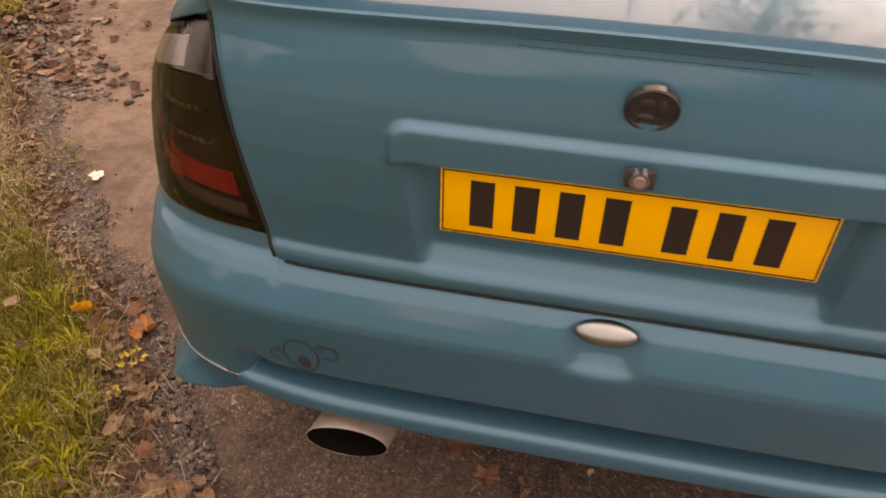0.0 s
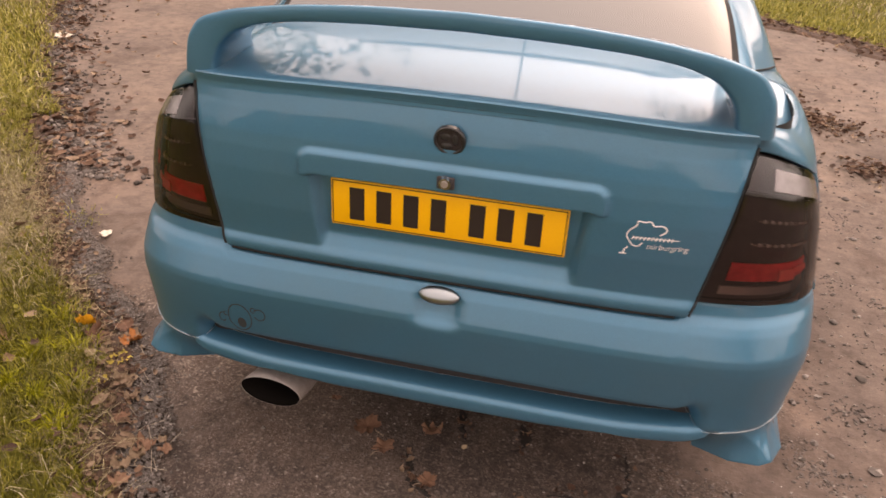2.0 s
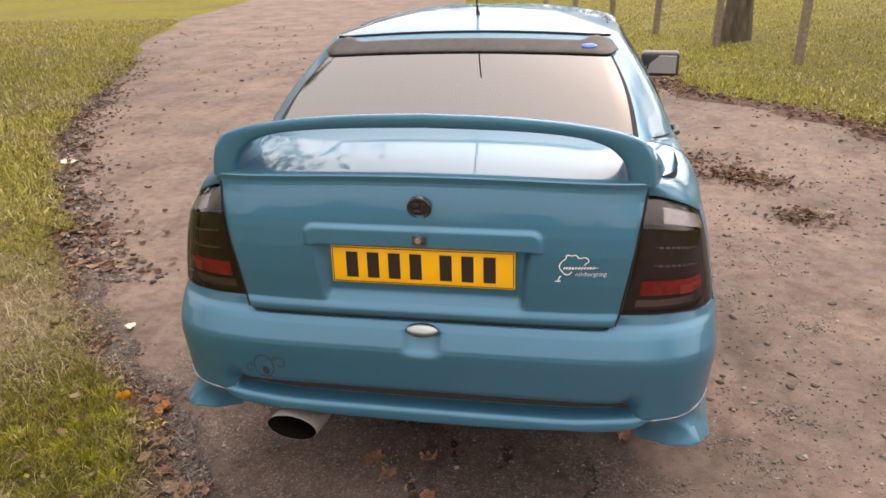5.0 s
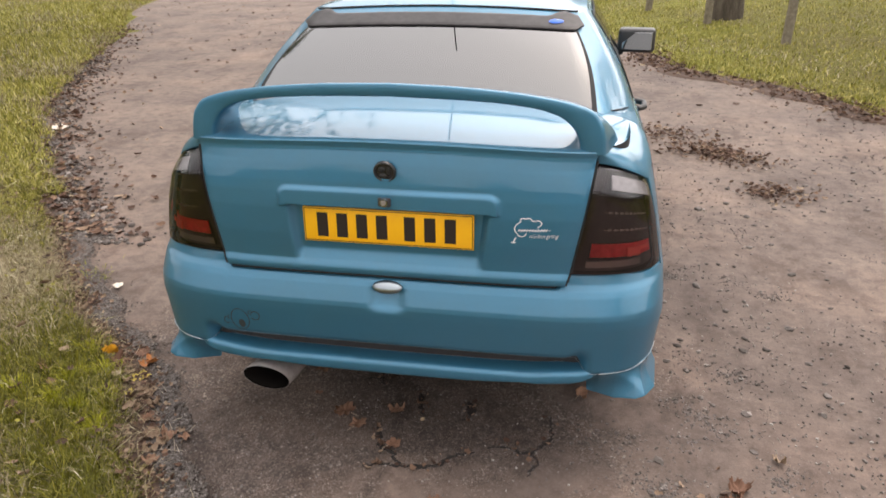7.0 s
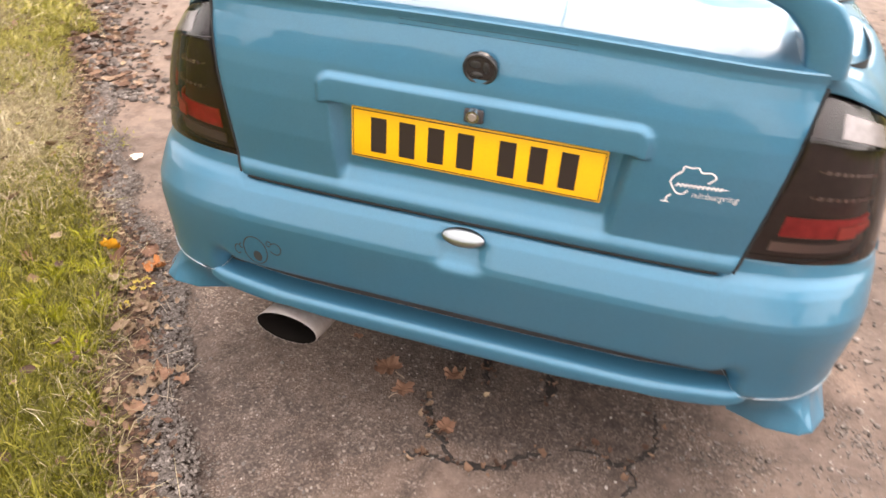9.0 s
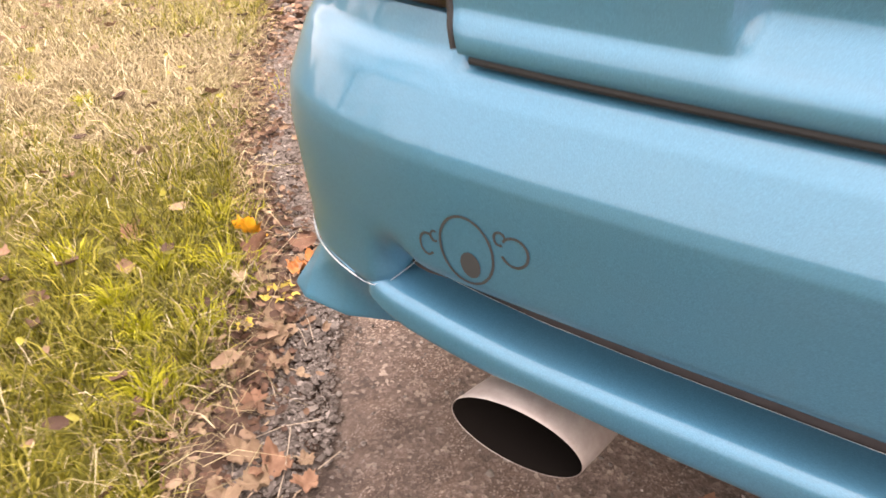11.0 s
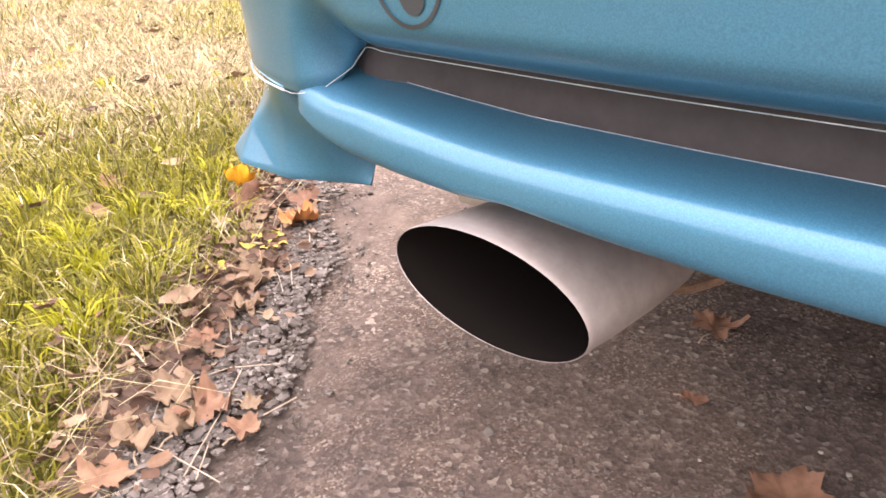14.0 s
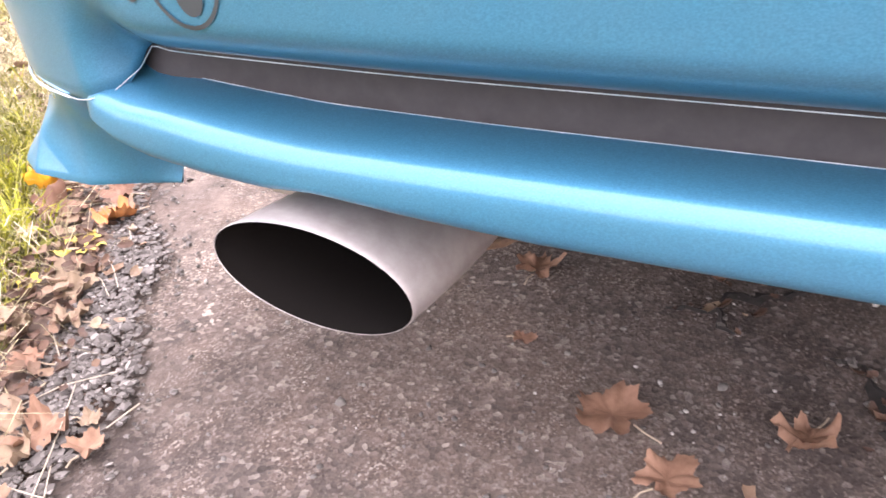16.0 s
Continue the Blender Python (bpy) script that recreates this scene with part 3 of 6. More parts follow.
for side in (-1, 1):
    nu, nv = 33, 41
    u, v = np.linspace(0, 1, nu)[:, None], np.linspace(0, 1, nv)[None, :]

    def lamp_grid(grow=0.0, inset=0.0, ulo=0.0, uhi=1.0, vlo=0.0, vhi=1.0):
        uu, vv = ulo + (uhi - ulo) * u, vlo + (vhi - vlo) * v
        zlo = 0.716 - 0.014 * uu
        zhi = 1.026 - 0.078 * uu**1.35
        z = zlo + vv * (zhi - zlo)
        a0 = angle_at(lid_side(z, side < 0) + 0.004, z)
        a1 = radians(58) + 0 * z
        p = plan(a0 + uu * (a1 - a0), z, LAMP)
        n_ = np.stack([np.sin(a0 + uu * (a1 - a0)), -np.cos(a0 + uu * (a1 - a0)), 0 * z], -1)
        p = p + n_ * (grow * np.sin(np.pi * np.clip(uu, 0.02, 0.98)) ** 0.5 * np.sin(np.pi * np.clip(vv, 0.02, 0.98)) ** 0.5)[..., None] - n_ * inset
        p[..., 1] += lamp_top(vv)
        p[..., 0] *= side
        return p

    lamp = part("tail_lamp", sheet("tail_lamp", lamp_grid(0, 0.03), LAMPBACK, 0.0, 0, side), LAMPBACK, car, "smoked tail lamp")
    part("lens", sheet("lens", lamp_grid(0.006), SMOKE, 0.02, 0.002, side), SMOKE, lamp, "dark smoked plastic lens")
    # a pale panel just proud of the lens, near the lamp's top
    part("upper_panel", sheet("upper_panel", lamp_grid(0.006, -0.0008, 0.2, 0.9, 0.83, 0.95), PALETOP, 0.002, 0.0008, side), PALETOP, lamp, "pale panel on the lamp's upper part")
    part("red_reflector", sheet("red_reflector", lamp_grid(0, 0.022, 0.14, 0.88, 0.15, 0.29), LAMPRED, 0.004, 0.001, side), LAMPRED, lamp, "red reflector")
    part("clear_reflector", sheet("clear_reflector", lamp_grid(0, 0.022, 0.12, 0.66, 0.04, 0.11), LAMPCLEAR, 0.004, 0.001, side), LAMPCLEAR, lamp)
    # the reflector's bright glint, put in as two lighter red pieces
    part("red_glint", sheet("red_glint", lamp_grid(0, 0.014, 0.46, 0.62, 0.155, 0.25), REDGLINT, 0.003, 0.001, side), REDGLINT, lamp)
    part("glint_arm", sheet("glint_arm", lamp_grid(0, 0.013, 0.60, 0.78, 0.215, 0.262), REDGLINT, 0.003, 0.001, side), REDGLINT, lamp)
    for vz in (0.43, 0.60):
        rib = part("rib", sheet("rib", lamp_grid(0, 0.019, 0.22, 0.88, vz, vz + 0.008), LAMPRIB, 0.01, 0.001, side), LAMPRIB, lamp)
        for k in range(9):
            u0 = 0.25 + 0.066 * k
            part("facet", sheet("facet", lamp_grid(0, 0.016, u0, u0 + 0.03, vz - 0.004, vz + 0.020)[::8, ::10], LAMPCLEAR, 0.004, 0.0008, side), LAMPCLEAR, rib)
    part("divider", sheet("divider", lamp_grid(0, 0.015, 0.05, 0.95, 0.785, 0.797), LAMPBACK, 0.012, 0.001, side), LAMPBACK, lamp)

    # wing above the lamp, rolled over to the lid, and the wing's side
    t = np.linspace(0, 1, 49)[:, None]
    split = 0.62
    uu = np.clip(t / split, 0, 1)
    oz = 1.03 - 0.078 * uu**1.35 + 0.035 * smooth(split, 1, t)
    oa0 = angle_at(lid_side(oz) + 0.004, oz)
    oa = oa0 + uu * (radians(58) - oa0) + np.clip((t - split) / (1 - split), 0, 1) * radians(32)
    outer = plan(oa, oz, LID)[:, 0]
    outer[:, 1] += 0.02 * smooth(1.0, 0.55, t[:, 0])
    outer[:, 0] += ((width_at(oz) - width_plan(oz)) * smooth(0.5, 1.0, t))[:, 0]
    iy0 = float(plan(angle_at(0.607, 1.066), 1.066, LID)[1])
    iy = iy0 + (0.5 - iy0) * t[:, 0] ** 1.5
    inner = np.stack([0.607 + 0 * iy, iy, np.interp(iy, [0.04, 0.5], [1.066, 1.078])], -1)
    q = np.linspace(0, 1, 21)
    fx, fz = np.interp(q, [0, 0.2, 0.45, 0.65, 0.85, 1], [0, 0.08, 0.31, 0.565, 0.83, 1]), np.interp(q, [0, 0.2, 0.45, 0.65, 0.85, 1], [0, 0.27, 0.6, 0.8, 0.94, 1])
    fx, fz = np.convolve(np.pad(fx, 2, "edge"), np.ones(5) / 5, "valid"), np.convolve(np.pad(fz, 2, "edge"), np.ones(5) / 5, "valid")
    fx, fz = (fx - fx[0]) / (fx[-1] - fx[0]), (fz - fz[0]) / (fz[-1] - fz[0])
    p = outer[:, None] + (inner - outer)[:, None] * np.stack([fx, fx, fz], -1)[None]
    join = smooth(0.62, 1.0, t)
    zq = outer[:, None, 2] + (1.08 - outer[:, None, 2]) * q[None, :]
    p[..., 0] += (width_at(zq) - p[..., 0]) * join
    p[..., 2] += (zq - p[..., 2]) * join
    p[..., 0] *= side
    part("rear_wing_top", sheet("rear_wing_top", p, PAINT, 0.012, 0.001, side), PAINT, car)
    k0 = int(round(split * 48))
    low = np.linspace(0, 1, 30)[None, :]
    a = oa[k0:]
    z = 0.69 + low * (oz[k0:] - 0.69)
    p = plan(a + 0 * z, z, LID)
    p[..., 0] += (width_at(z) - width_plan(z)) * smooth(0.5, 1.0, t[k0:])
    p[..., 1] += (outer[k0:, 1] - plan(oa, oz, LID)[k0:, 0, 1])[:, None] * smooth(0.75, 1.0, low)
    p[..., 0] *= side
    part("rear_wing_side", sheet("rear_wing_side", p, PAINT, 0.012, 0.0, side), PAINT, car)

# inner dark shell behind the shut lines
u, v = np.linspace(-1, 1, 81)[:, None], np.linspace(0, 1, 31)[None, :]
Z = 0.40 + v * 0.66 + 0 * u
P = plan(u * radians(86) + 0 * Z, Z, ([0.4, 0.66, 1.1], [0.06, 0.06, 0.08]))
P[..., 0] *= 0.955
part("inner_shell", sheet("inner_shell", P, SEAM, 0.0), SEAM, car)
bm = box(-0.628, 0.14, 0.98, 0.628, 0.56, 1.044)
part("boot_inner", bm, SEAM, car)

# ---- body sides, nose and bonnet ----
AXLES, RW = (0.80, 3.406), 0.312


def shoulder(y):
    return np.interp(y, [0.5, 1.2, 2.0, 2.7, 3.2, 3.7, 4.2], [1.08, 1.045, 1.0, 0.965, 0.93, 0.86, 0.74])


ys = list(np.linspace(0.5, 3.3, 113))
fr = np.linspace(radians(90), radians(2), 40)
nv = 56
vs = np.concatenate([np.linspace(0, 0.9, 38), np.linspace(0.915, 1, 18)])
zt = 0.20 + vs * 0.88
for side in (-1, 1):
    rows_ = []
    for y in ys:
        w = width_at(zt) * (1 + 0.008 * math.sin(min(1, (y - 0.5) / 2.8) * math.pi))
        z = 0.20 + vs * (shoulder(y) - 0.20)
        rows_.append(np.stack([w, np.full_like(w, y), z], -1))
    nose = np.interp(vs, [0, 0.15, 0.5, 0.8, 1], [4.12, 4.19, 4.21, 4.12, 3.95])
    for a in fr[1:]:
        s, c = math.sin(a), math.cos(a)
        r = (s**3.2 + c**3.2) ** (-1 / 3.2)
        y = 3.3 + (nose - 3.3) * r * c
        z = 0.20 + vs * (shoulder(y) - 0.20)
        rows_.append(np.stack([width_at(zt) * r * s, y, z], -1))
    P = np.array(rows_)
    nu = len(P)
    verts = P.reshape(-1, 3).copy()
    keep = np.ones(len(verts), bool)
    for ya in AXLES:
        d = np.hypot(verts[:, 1] - ya, verts[:, 2] - RW)
        low = (d < 0.355) & (verts[:, 0] > 0.6)
        near = low & (d > 0.30)
        k = 0.355 / d[near]
        verts[near, 1] = ya + (verts[near, 1] - ya) * k
        verts[near, 2] = RW + (verts[near, 2] - RW) * k
        keep &= ~(low & ~near)
    f = grid_faces(nu, nv)
    f = f[keep[f].all(1)]
    used = np.unique(f)
    index = np.full(len(verts), -1)
    index[used] = np.arange(len(used))
    verts = verts[used] * (side, 1, 1)
    f = index[f] if side < 0 else index[f][:, ::-1]
    part("body_side", mesh_np("body_side", verts, f, PAINT), PAINT, car)
    for ya in AXLES:
        bm = bmesh.new()
        ring = []
        for k in range(25):
            a = math.pi * (-0.08 + 1.16 * k / 24)
            c, s = ya + 0.36 * math.cos(a), RW + 0.36 * math.sin(a)
            ring.append((bm.verts.new((side * 0.835, c, s)), bm.verts.new((side * 0.45, c, s))))
        for (a1, b1), (a2, b2) in zip(ring, ring[1:]):
            bm.faces.new((a1, a2, b2, b1))
        part("wheel_arch", bm, SEAM, car)

# bonnet and scuttle
u, v = np.linspace(-1, 1, 31)[:, None], np.linspace(0, 1, 41)[None, :]
Y = 2.55 + v * 1.6 + 0 * u
nose_y = 3.3 + (3.95 - 3.3) * (1 - np.clip(np.abs(u) * 0.98, 0, 1) ** 3.2) ** (1 / 3.2)
Y = 2.55 + v * (nose_y - 2.55)
xw = 0.597 * np.where(Y > 3.3, 1.0, 1.0)
X = u * xw
Z = shoulder(Y) - 0.003 + 0.05 * (1 - u**2) * np.clip((4.05 - Y) / 0.7, 0, 1)
part("bonnet", sheet("bonnet", np.stack([X, Y, Z], -1), PAINT, 0.01), PAINT, car)
# unseen near-black underbody; the box below the boot is added to block light
part("floor_pan", box(-0.6, 0.5, 0.245, 0.6, 4.0, 0.28, 0.01), SOOT_UNDERSIDE, car)
part("boot_light_block", box(-0.56, 0.16, 0.30, 0.56, 0.6, 0.36, 0.02), SOOT_UNDERSIDE, car)
part("axle_beam", box(-0.62, 0.70, 0.24, 0.62, 0.86, 0.34, 0.03), SOOT_UNDERSIDE, car)
part("silencer_box", box(-0.5, 0.22, 0.25, 0.1, 0.5, 0.40, 0.05, 4), SOOT_UNDERSIDE, car)

# ---- glasshouse ----
GN = 12.0


def house(a, v_):
    """The greenhouse surface: plan angle a from the rear middle, v_ from the base (0) to the roof edge (1)."""
    a, v_ = np.broadcast_arrays(np.asarray(a, float), np.asarray(v_, float))
    s, c = np.sin(a), np.cos(a)
    r = (np.abs(s) ** GN + np.abs(c) ** GN) ** (-1 / GN)
    yb = np.where(c > 0, 1.68 - 1.21 * r * c, 1.68 - 1.24 * r * c)
    yt = np.where(c > 0, 1.50 - 0.53 * r * c, 1.50 - 0.52 * r * c)
    xb, xt = 0.772 * r * s, 0.548 * r * s
    zb = np.interp(yb, [0.4, 0.6, 1.2, 2.0, 2.95], [1.088, 1.075, 1.045, 1.0, 0.99]) - 0.11 * smooth(0.60, 0.75, np.abs(xb))
    zt_ = 1.337 + 0.022 * (1 - (xt / 0.55) ** 2) + 0.012 * np.sin(np.clip((yt - 0.95) / 1.1, 0, 1) * np.pi)
    bow = 0.03 * np.sin(np.pi * v_)
    return np.stack([xb + (xt - xb) * v_ + bow * s * 0.9, yb + (yt - yb) * v_ - bow * c * 0.35, zb + (zt_ - zb) * v_ + bow * np.abs(c) * 0.35], -1)


na = 241
u, v = np.linspace(-math.pi, math.pi, na)[:, None], np.linspace(0, 1, 21)[None, :]
part("cabin_shell", sheet("cabin_shell", house(u, v), PAINT, 0.0, 0.0), PAINT, car)
verts, faces = [], []
rn = 14
for k in range(rn + 1):
    t = 1 - k / rn
    ring = house(np.linspace(-math.pi, math.pi, 121)[:-1], np.ones(120))
    c = np.array([0, 1.5, 0])
    flat = c + (ring - c) * (t, t, 1)
    flat[:, 2] = 1.337 + 0.022 * (1 - (flat[:, 0] / 0.55) ** 2) + 0.012 * np.sin(np.clip((flat[:, 1] - 0.95) / 1.1, 0, 1) * np.pi) + 0.048 * (1 - t**2.5)
    verts.append(flat)
for k in range(rn):
    i = np.arange(120)
    faces.append(np.stack([k * 120 + i, k * 120 + (i + 1) % 120, (k + 1) * 120 + (i + 1) % 120, (k + 1) * 120 + i], 1))
part("roof", mesh_np("roof", np.concatenate(verts), np.concatenate(faces), PAINT), PAINT, car)


def pane(name, lo, hi, vlo, vhi, grow=0.004, n_=40):
    u_, v_ = np.linspace(0, 1, n_)[:, None], np.linspace(0, 1, 16)[None, :]
    a_lo, a_hi = lo[0] + (lo[1] - lo[0]) * v_, hi[0] + (hi[1] - hi[0]) * v_
    p = house(np.radians(a_lo + u_ * (a_hi - a_lo)), vlo + (vhi - vlo) * v_)
    return p + grid_normals(p) * grow


trim = pane("seal", (-37.8, -41.4), (37.8, 41.4), -0.03, 0.925, 0.003, 60)
window = part("rear_window", sheet("seal", trim, SEAM, 0.0, 0.0), SEAM, car, "rear window in a black seal")
part("pane", sheet("pane", pane("pane", (-37.0, -40.6), (37.0, 40.6), -0.02, 0.915, 0.006, 60), PANE, 0.003, 0.001), PANE, window, "dark tinted pane mirroring the sky")
for lo, hi in (((64, 60), (128, 118)), ((-128, -118), (-64, -60))):
    w = part("side_window", sheet("seal", pane("seal", lo, hi, 0.06, 0.93, 0.003), SEAM, 0.0, 0.0), SEAM, car)
    part("pane", sheet("pane", pane("pane", (lo[0] + 1, lo[1] + 1), (hi[0] - 1, hi[1] - 1), 0.09, 0.9, 0.006), PANE, 0.003, 0.001), PANE, w)
w = part("windscreen", sheet("seal", pane("seal", (136, 133), (224, 227), 0.02, 0.97, 0.003), SEAM, 0.0, 0.0), SEAM, car)
part("pane", sheet("pane", pane("pane", (137, 134), (223, 226), 0.04, 0.95, 0.006), PANE, 0.003, 0.001), PANE, w)

# deflector strip over the rear window
u, v = np.linspace(-1, 1, 61)[:, None], np.linspace(0, 1, 12)[None, :]
tip = smooth(0.86, 1.0, np.abs(u))
v_low, v_high = 0.755 + 0.1 * tip**2, 0.905 + 0.09 * smooth(0.8, 0.95, np.abs(u)) - 0.05 * tip**2
P = house(np.radians(u * 43.2) + 0 * v, v_low + (v_high - v_low) * v)
P = P + grid_normals(P) * 0.014
strip = part("window_deflector", sheet("window_deflector", P, VISOR, 0.008, 0.002), VISOR, car, "glossy dark plastic deflector strip")
bm = bmesh.new()
bmesh.ops.create_uvsphere(bm, u_segments=16, v_segments=8, radius=1, matrix=Matrix.LocRotScale((0.438, 0.875, 1.322), Euler((radians(-60), 0, radians(12))), (0.028, 0.003, 0.013)))
part("sticker", bm, BLUE, strip, "small blue oval sticker")

edge_ = [tuple(house(radians(a_), 1.0) + (0, 0.004, 0.004)) for a_ in np.linspace(-44.5, 44.5, 41)]
part("roof_seal", tube(edge_, 0.0045, 6), SEAM, car)

for side in (-1, 1):
    part("pillar_seam", tube([(side * 0.600, 0.49, 1.0795), (side * 0.63, 0.52, 1.0785), (side * 0.655, 0.55, 1.075), (side * 0.685, 0.60, 1.069), (side * 0.708, 0.655, 1.063)], 0.003, 6), SEAM, car)

# aerial
bm = bmesh.new()
bmesh.ops.create_cone(bm, cap_ends=True, segments=20, radius1=0.022, radius2=0.006, depth=0.045, matrix=Matrix.LocRotScale((0, 1.215, 1.401), Euler((radians(18), 0, 0)), (0.75, 1.35, 1)))
aerial = part("aerial", bm, BLACK, car, "black roof aerial")
part("mast", tube([(0, 1.2, 1.42), (0, 1.12, 1.55), (0, 1.03, 1.7), (0, 0.955, 1.82)], [0.0045, 0.0038, 0.003, 0.003], 8), BLACK, aerial)

# roof gutter lines
for side in (-1, 1):
    pts = [house(math.radians(side * 47), 1.0) + (0, 0.02, 0.006), house(math.radians(side * 70), 1.0) * (0.93, 1, 1) + (0, 0, 0.012), house(math.radians(side * 110), 1.0) * (0.93, 1, 1) + (0, 0, 0.012)]
    part("roof_gutter", tube([tuple(p) for p in pts[1:]], 0.004, 6), SEAM, car)

# spoiler: a bar that bends down into two feet on the lid's corners, each spreading forward over the wing
knots = np.arange(8)
fine = np.linspace(0, 7, 57)


def eased(values, n_=4):
    """The values along the spoiler's half, from the middle to the foot, with the corners rounded."""
    c = np.pad(np.interp(fine, knots, values), n_, "reflect", reflect_type="odd")
    return np.convolve(c, np.hanning(2 * n_ + 3)[1:-1] / np.hanning(2 * n_ + 3).sum(), "valid")


over = np.stack([eased([0, 0.20, 0.37, 0.505, 0.585, 0.612, 0.619, 0.622]), eased([1.246, 1.241, 1.228, 1.208, 1.183, 1.142, 1.098, 1.062])], -1)
under = np.stack([eased([0, 0.20, 0.335, 0.432, 0.495, 0.530, 0.543, 0.548]), eased([1.204, 1.200, 1.193, 1.181, 1.159, 1.126, 1.095, 1.055])], -1)
back, chord = eased([0.062, 0.062, 0.062, 0.062, 0.062, 0.06, 0.058, 0.057]), eased([0.13, 0.13, 0.13, 0.135, 0.145, 0.165, 0.20, 0.235])
flare, thin = eased([0, 0, 0, 0, 0.006, 0.018, 0.034, 0.046]), eased([0.42, 0.42, 0.42, 0.4, 0.32, 0.15, 0.0, 0.0])
ns = 28
bm = bmesh.new()
rings = []
for k in [*range(56, 0, -1), *range(57)]:
    side = -1 if len(rings) < 56 else 1
    c00 = np.array([under[k, 0], back[k], under[k, 1]])
    c01 = np.array([over[k, 0], back[k], over[k, 1]])
    c10 = c00 + (0, chord[k], -0.004)
    c11 = c01 + (flare[k], chord[k], -0.012)
    c11 = c11 + (c10 - c11) * thin[k]
    ring = []
    for i in range(ns):
        a = 2 * math.pi * i / ns
        p, q = (0.5 + 0.5 * math.copysign(abs(f_) ** 0.26, f_) for f_ in (math.cos(a), math.sin(a)))
        xyz = (1 - p) * ((1 - q) * c00 + q * c01) + p * ((1 - q) * c10 + q * c11)
        ring.append(bm.verts.new((side * xyz[0], xyz[1], xyz[2])))
    rings.append(ring)
for r1, r2 in zip(rings, rings[1:]):
    for i in range(ns):
        bm.faces.new((r1[i], r1[(i + 1) % ns], r2[(i + 1) % ns], r2[i]))
bm.faces.new(rings[0][::-1]), bm.faces.new(rings[-1])
part("spoiler", bm, PAINT, car, "raised teal boot spoiler", 50)

# third brake light in the lid's edge
for z0 in (1.058, 1.067):
    P = [[(x, plan(angle_at(x, z), z - 0.018 * (1 - (x / 0.6) ** 2), LID)[1] - 0.0002, z) for z in (z0, z0 + 0.0007)] for x in np.linspace(-0.17, 0.17, 30)]
    part("brake_light_groove", sheet("brake_light_groove", P, SEAM, 0.004, 0), SEAM, lid)

# badge: a plain dark disc with a raised ring
bm = bmesh.new()
tilt = Matrix.Translation((0, -0.0065, 1.005)) @ Euler((radians(105), 0, 0)).to_matrix().to_4x4()
bmesh.ops.create_cone(bm, cap_ends=True, segments=40, radius1=0.0335, radius2=0.032, depth=0.008, matrix=tilt)
badge = part("badge", bm, GLOSSBLACK, car, "round black badge")
bm = bmesh.new()
for r, k in ((0.034, 40),):
    ring = []
    for i in range(k):
        a = 2 * math.pi * i / k
        ring.append([bm.verts.new(tilt @ Vector((rr * math.cos(a), rr * math.sin(a), zz))) for rr, zz in ((0.0335, 0.0045), (0.032, 0.007), (0.029, 0.007), (0.027, 0.0045))])
    for i in range(k):
        for j in range(3):
            bm.faces.new((ring[i][j], ring[(i + 1) % k][j], ring[(i + 1) % k][j + 1], ring[i][j + 1]))
part("ring", bm, BLACK, badge)
bm = bmesh.new()
for cx, cy, sx_, sy_ in ((-0.008, 0.009, 0.011, 0.008), (0.012, 0.004, 0.006, 0.013), (-0.006, -0.012, 0.012, 0.006)):
    bmesh.ops.create_uvsphere(bm, u_segments=12, v_segments=6, radius=1, matrix=tilt @ Matrix.LocRotScale((cx, cy, 0.004), None, (sx_, sy_, 0.004)))
part("relief", bm, BLACK, badge)

# lock
bm = bmesh.new()
bmesh.ops.create_cone(bm, cap_ends=True, segments=28, radius1=0.0145, radius2=0.013, depth=0.012, matrix=Matrix.Translation((0, -0.035, 0.921)) @ Euler((radians(98), 0, 0)).to_matrix().to_4x4())
lock = part("lock", bm, CHROME, car, "chrome boot lock")
bm = bmesh.new()
bmesh.ops.create_cone(bm, cap_ends=True, segments=20, radius1=0.008, radius2=0.0075, depth=0.003, matrix=Matrix.Translation((0, -0.0418, 0.9205)) @ Euler((radians(98), 0, 0)).to_matrix().to_4x4())
part("key_plug", bm, STEEL, lock)
part("lock_housing", box(-0.018, -0.0365, 0.906, 0.020, -0.028, 0.934, 0.004), DARK, lock)

# number plate
plate = part("number_plate", box(-0.26, -0.006, 0.774, 0.26, 0.0, 0.885, 0.0025), YELLOW, car, "yellow rear plate with a thin dark border")
for x0, z0, x1, z1 in ((-0.256, 0.7775, 0.256, 0.7795), (-0.256, 0.8795, 0.256, 0.8815), (-0.2565, 0.7775, -0.2545, 0.8815), (0.2545, 0.7775, 0.2565, 0.8815)):
    part("border", box(x0, -0.0068, z0, x1, -0.0055, z1), PLATEINK, plate)
for k, x in enumerate((-0.2, -0.139, -0.078, -0.017, 0.068, 0.129, 0.190)):
    part("bar", box(x - 0.017, -0.0070, 0.791, x + 0.017, -0.0055, 0.868, 0.0004, 1), PLATEINK, plate)


def flat_line(points, width, y_of, closed=False):
    """A thin raised vinyl line through (x, z) points on the body."""
    bm = bmesh.new()
    pts = np.array(points, float)
    n_ = len(pts)
    rows_ = []
    for k in range(n_):
        a, b = (pts[k - 1], pts[(k + 1) % n_]) if closed else (pts[max(k - 1, 0)], pts[min(k + 1, n_ - 1)])
        d = (b - a) / max(np.linalg.norm(b - a), 1e-9)
        w_ = np.array([-d[1], d[0]]) * width / 2
        rows_.append([bm.verts.new((q[0], y_of(q[0], q[1]) - 0.001, q[1])) for q in (pts[k] + w_, pts[k] - w_)])
    for k in range(n_ if closed else n_ - 1):
        a, b = rows_[k], rows_[(k + 1) % n_]
        bm.faces.new((a[0], b[0], b[1], a[1]))
    return bm


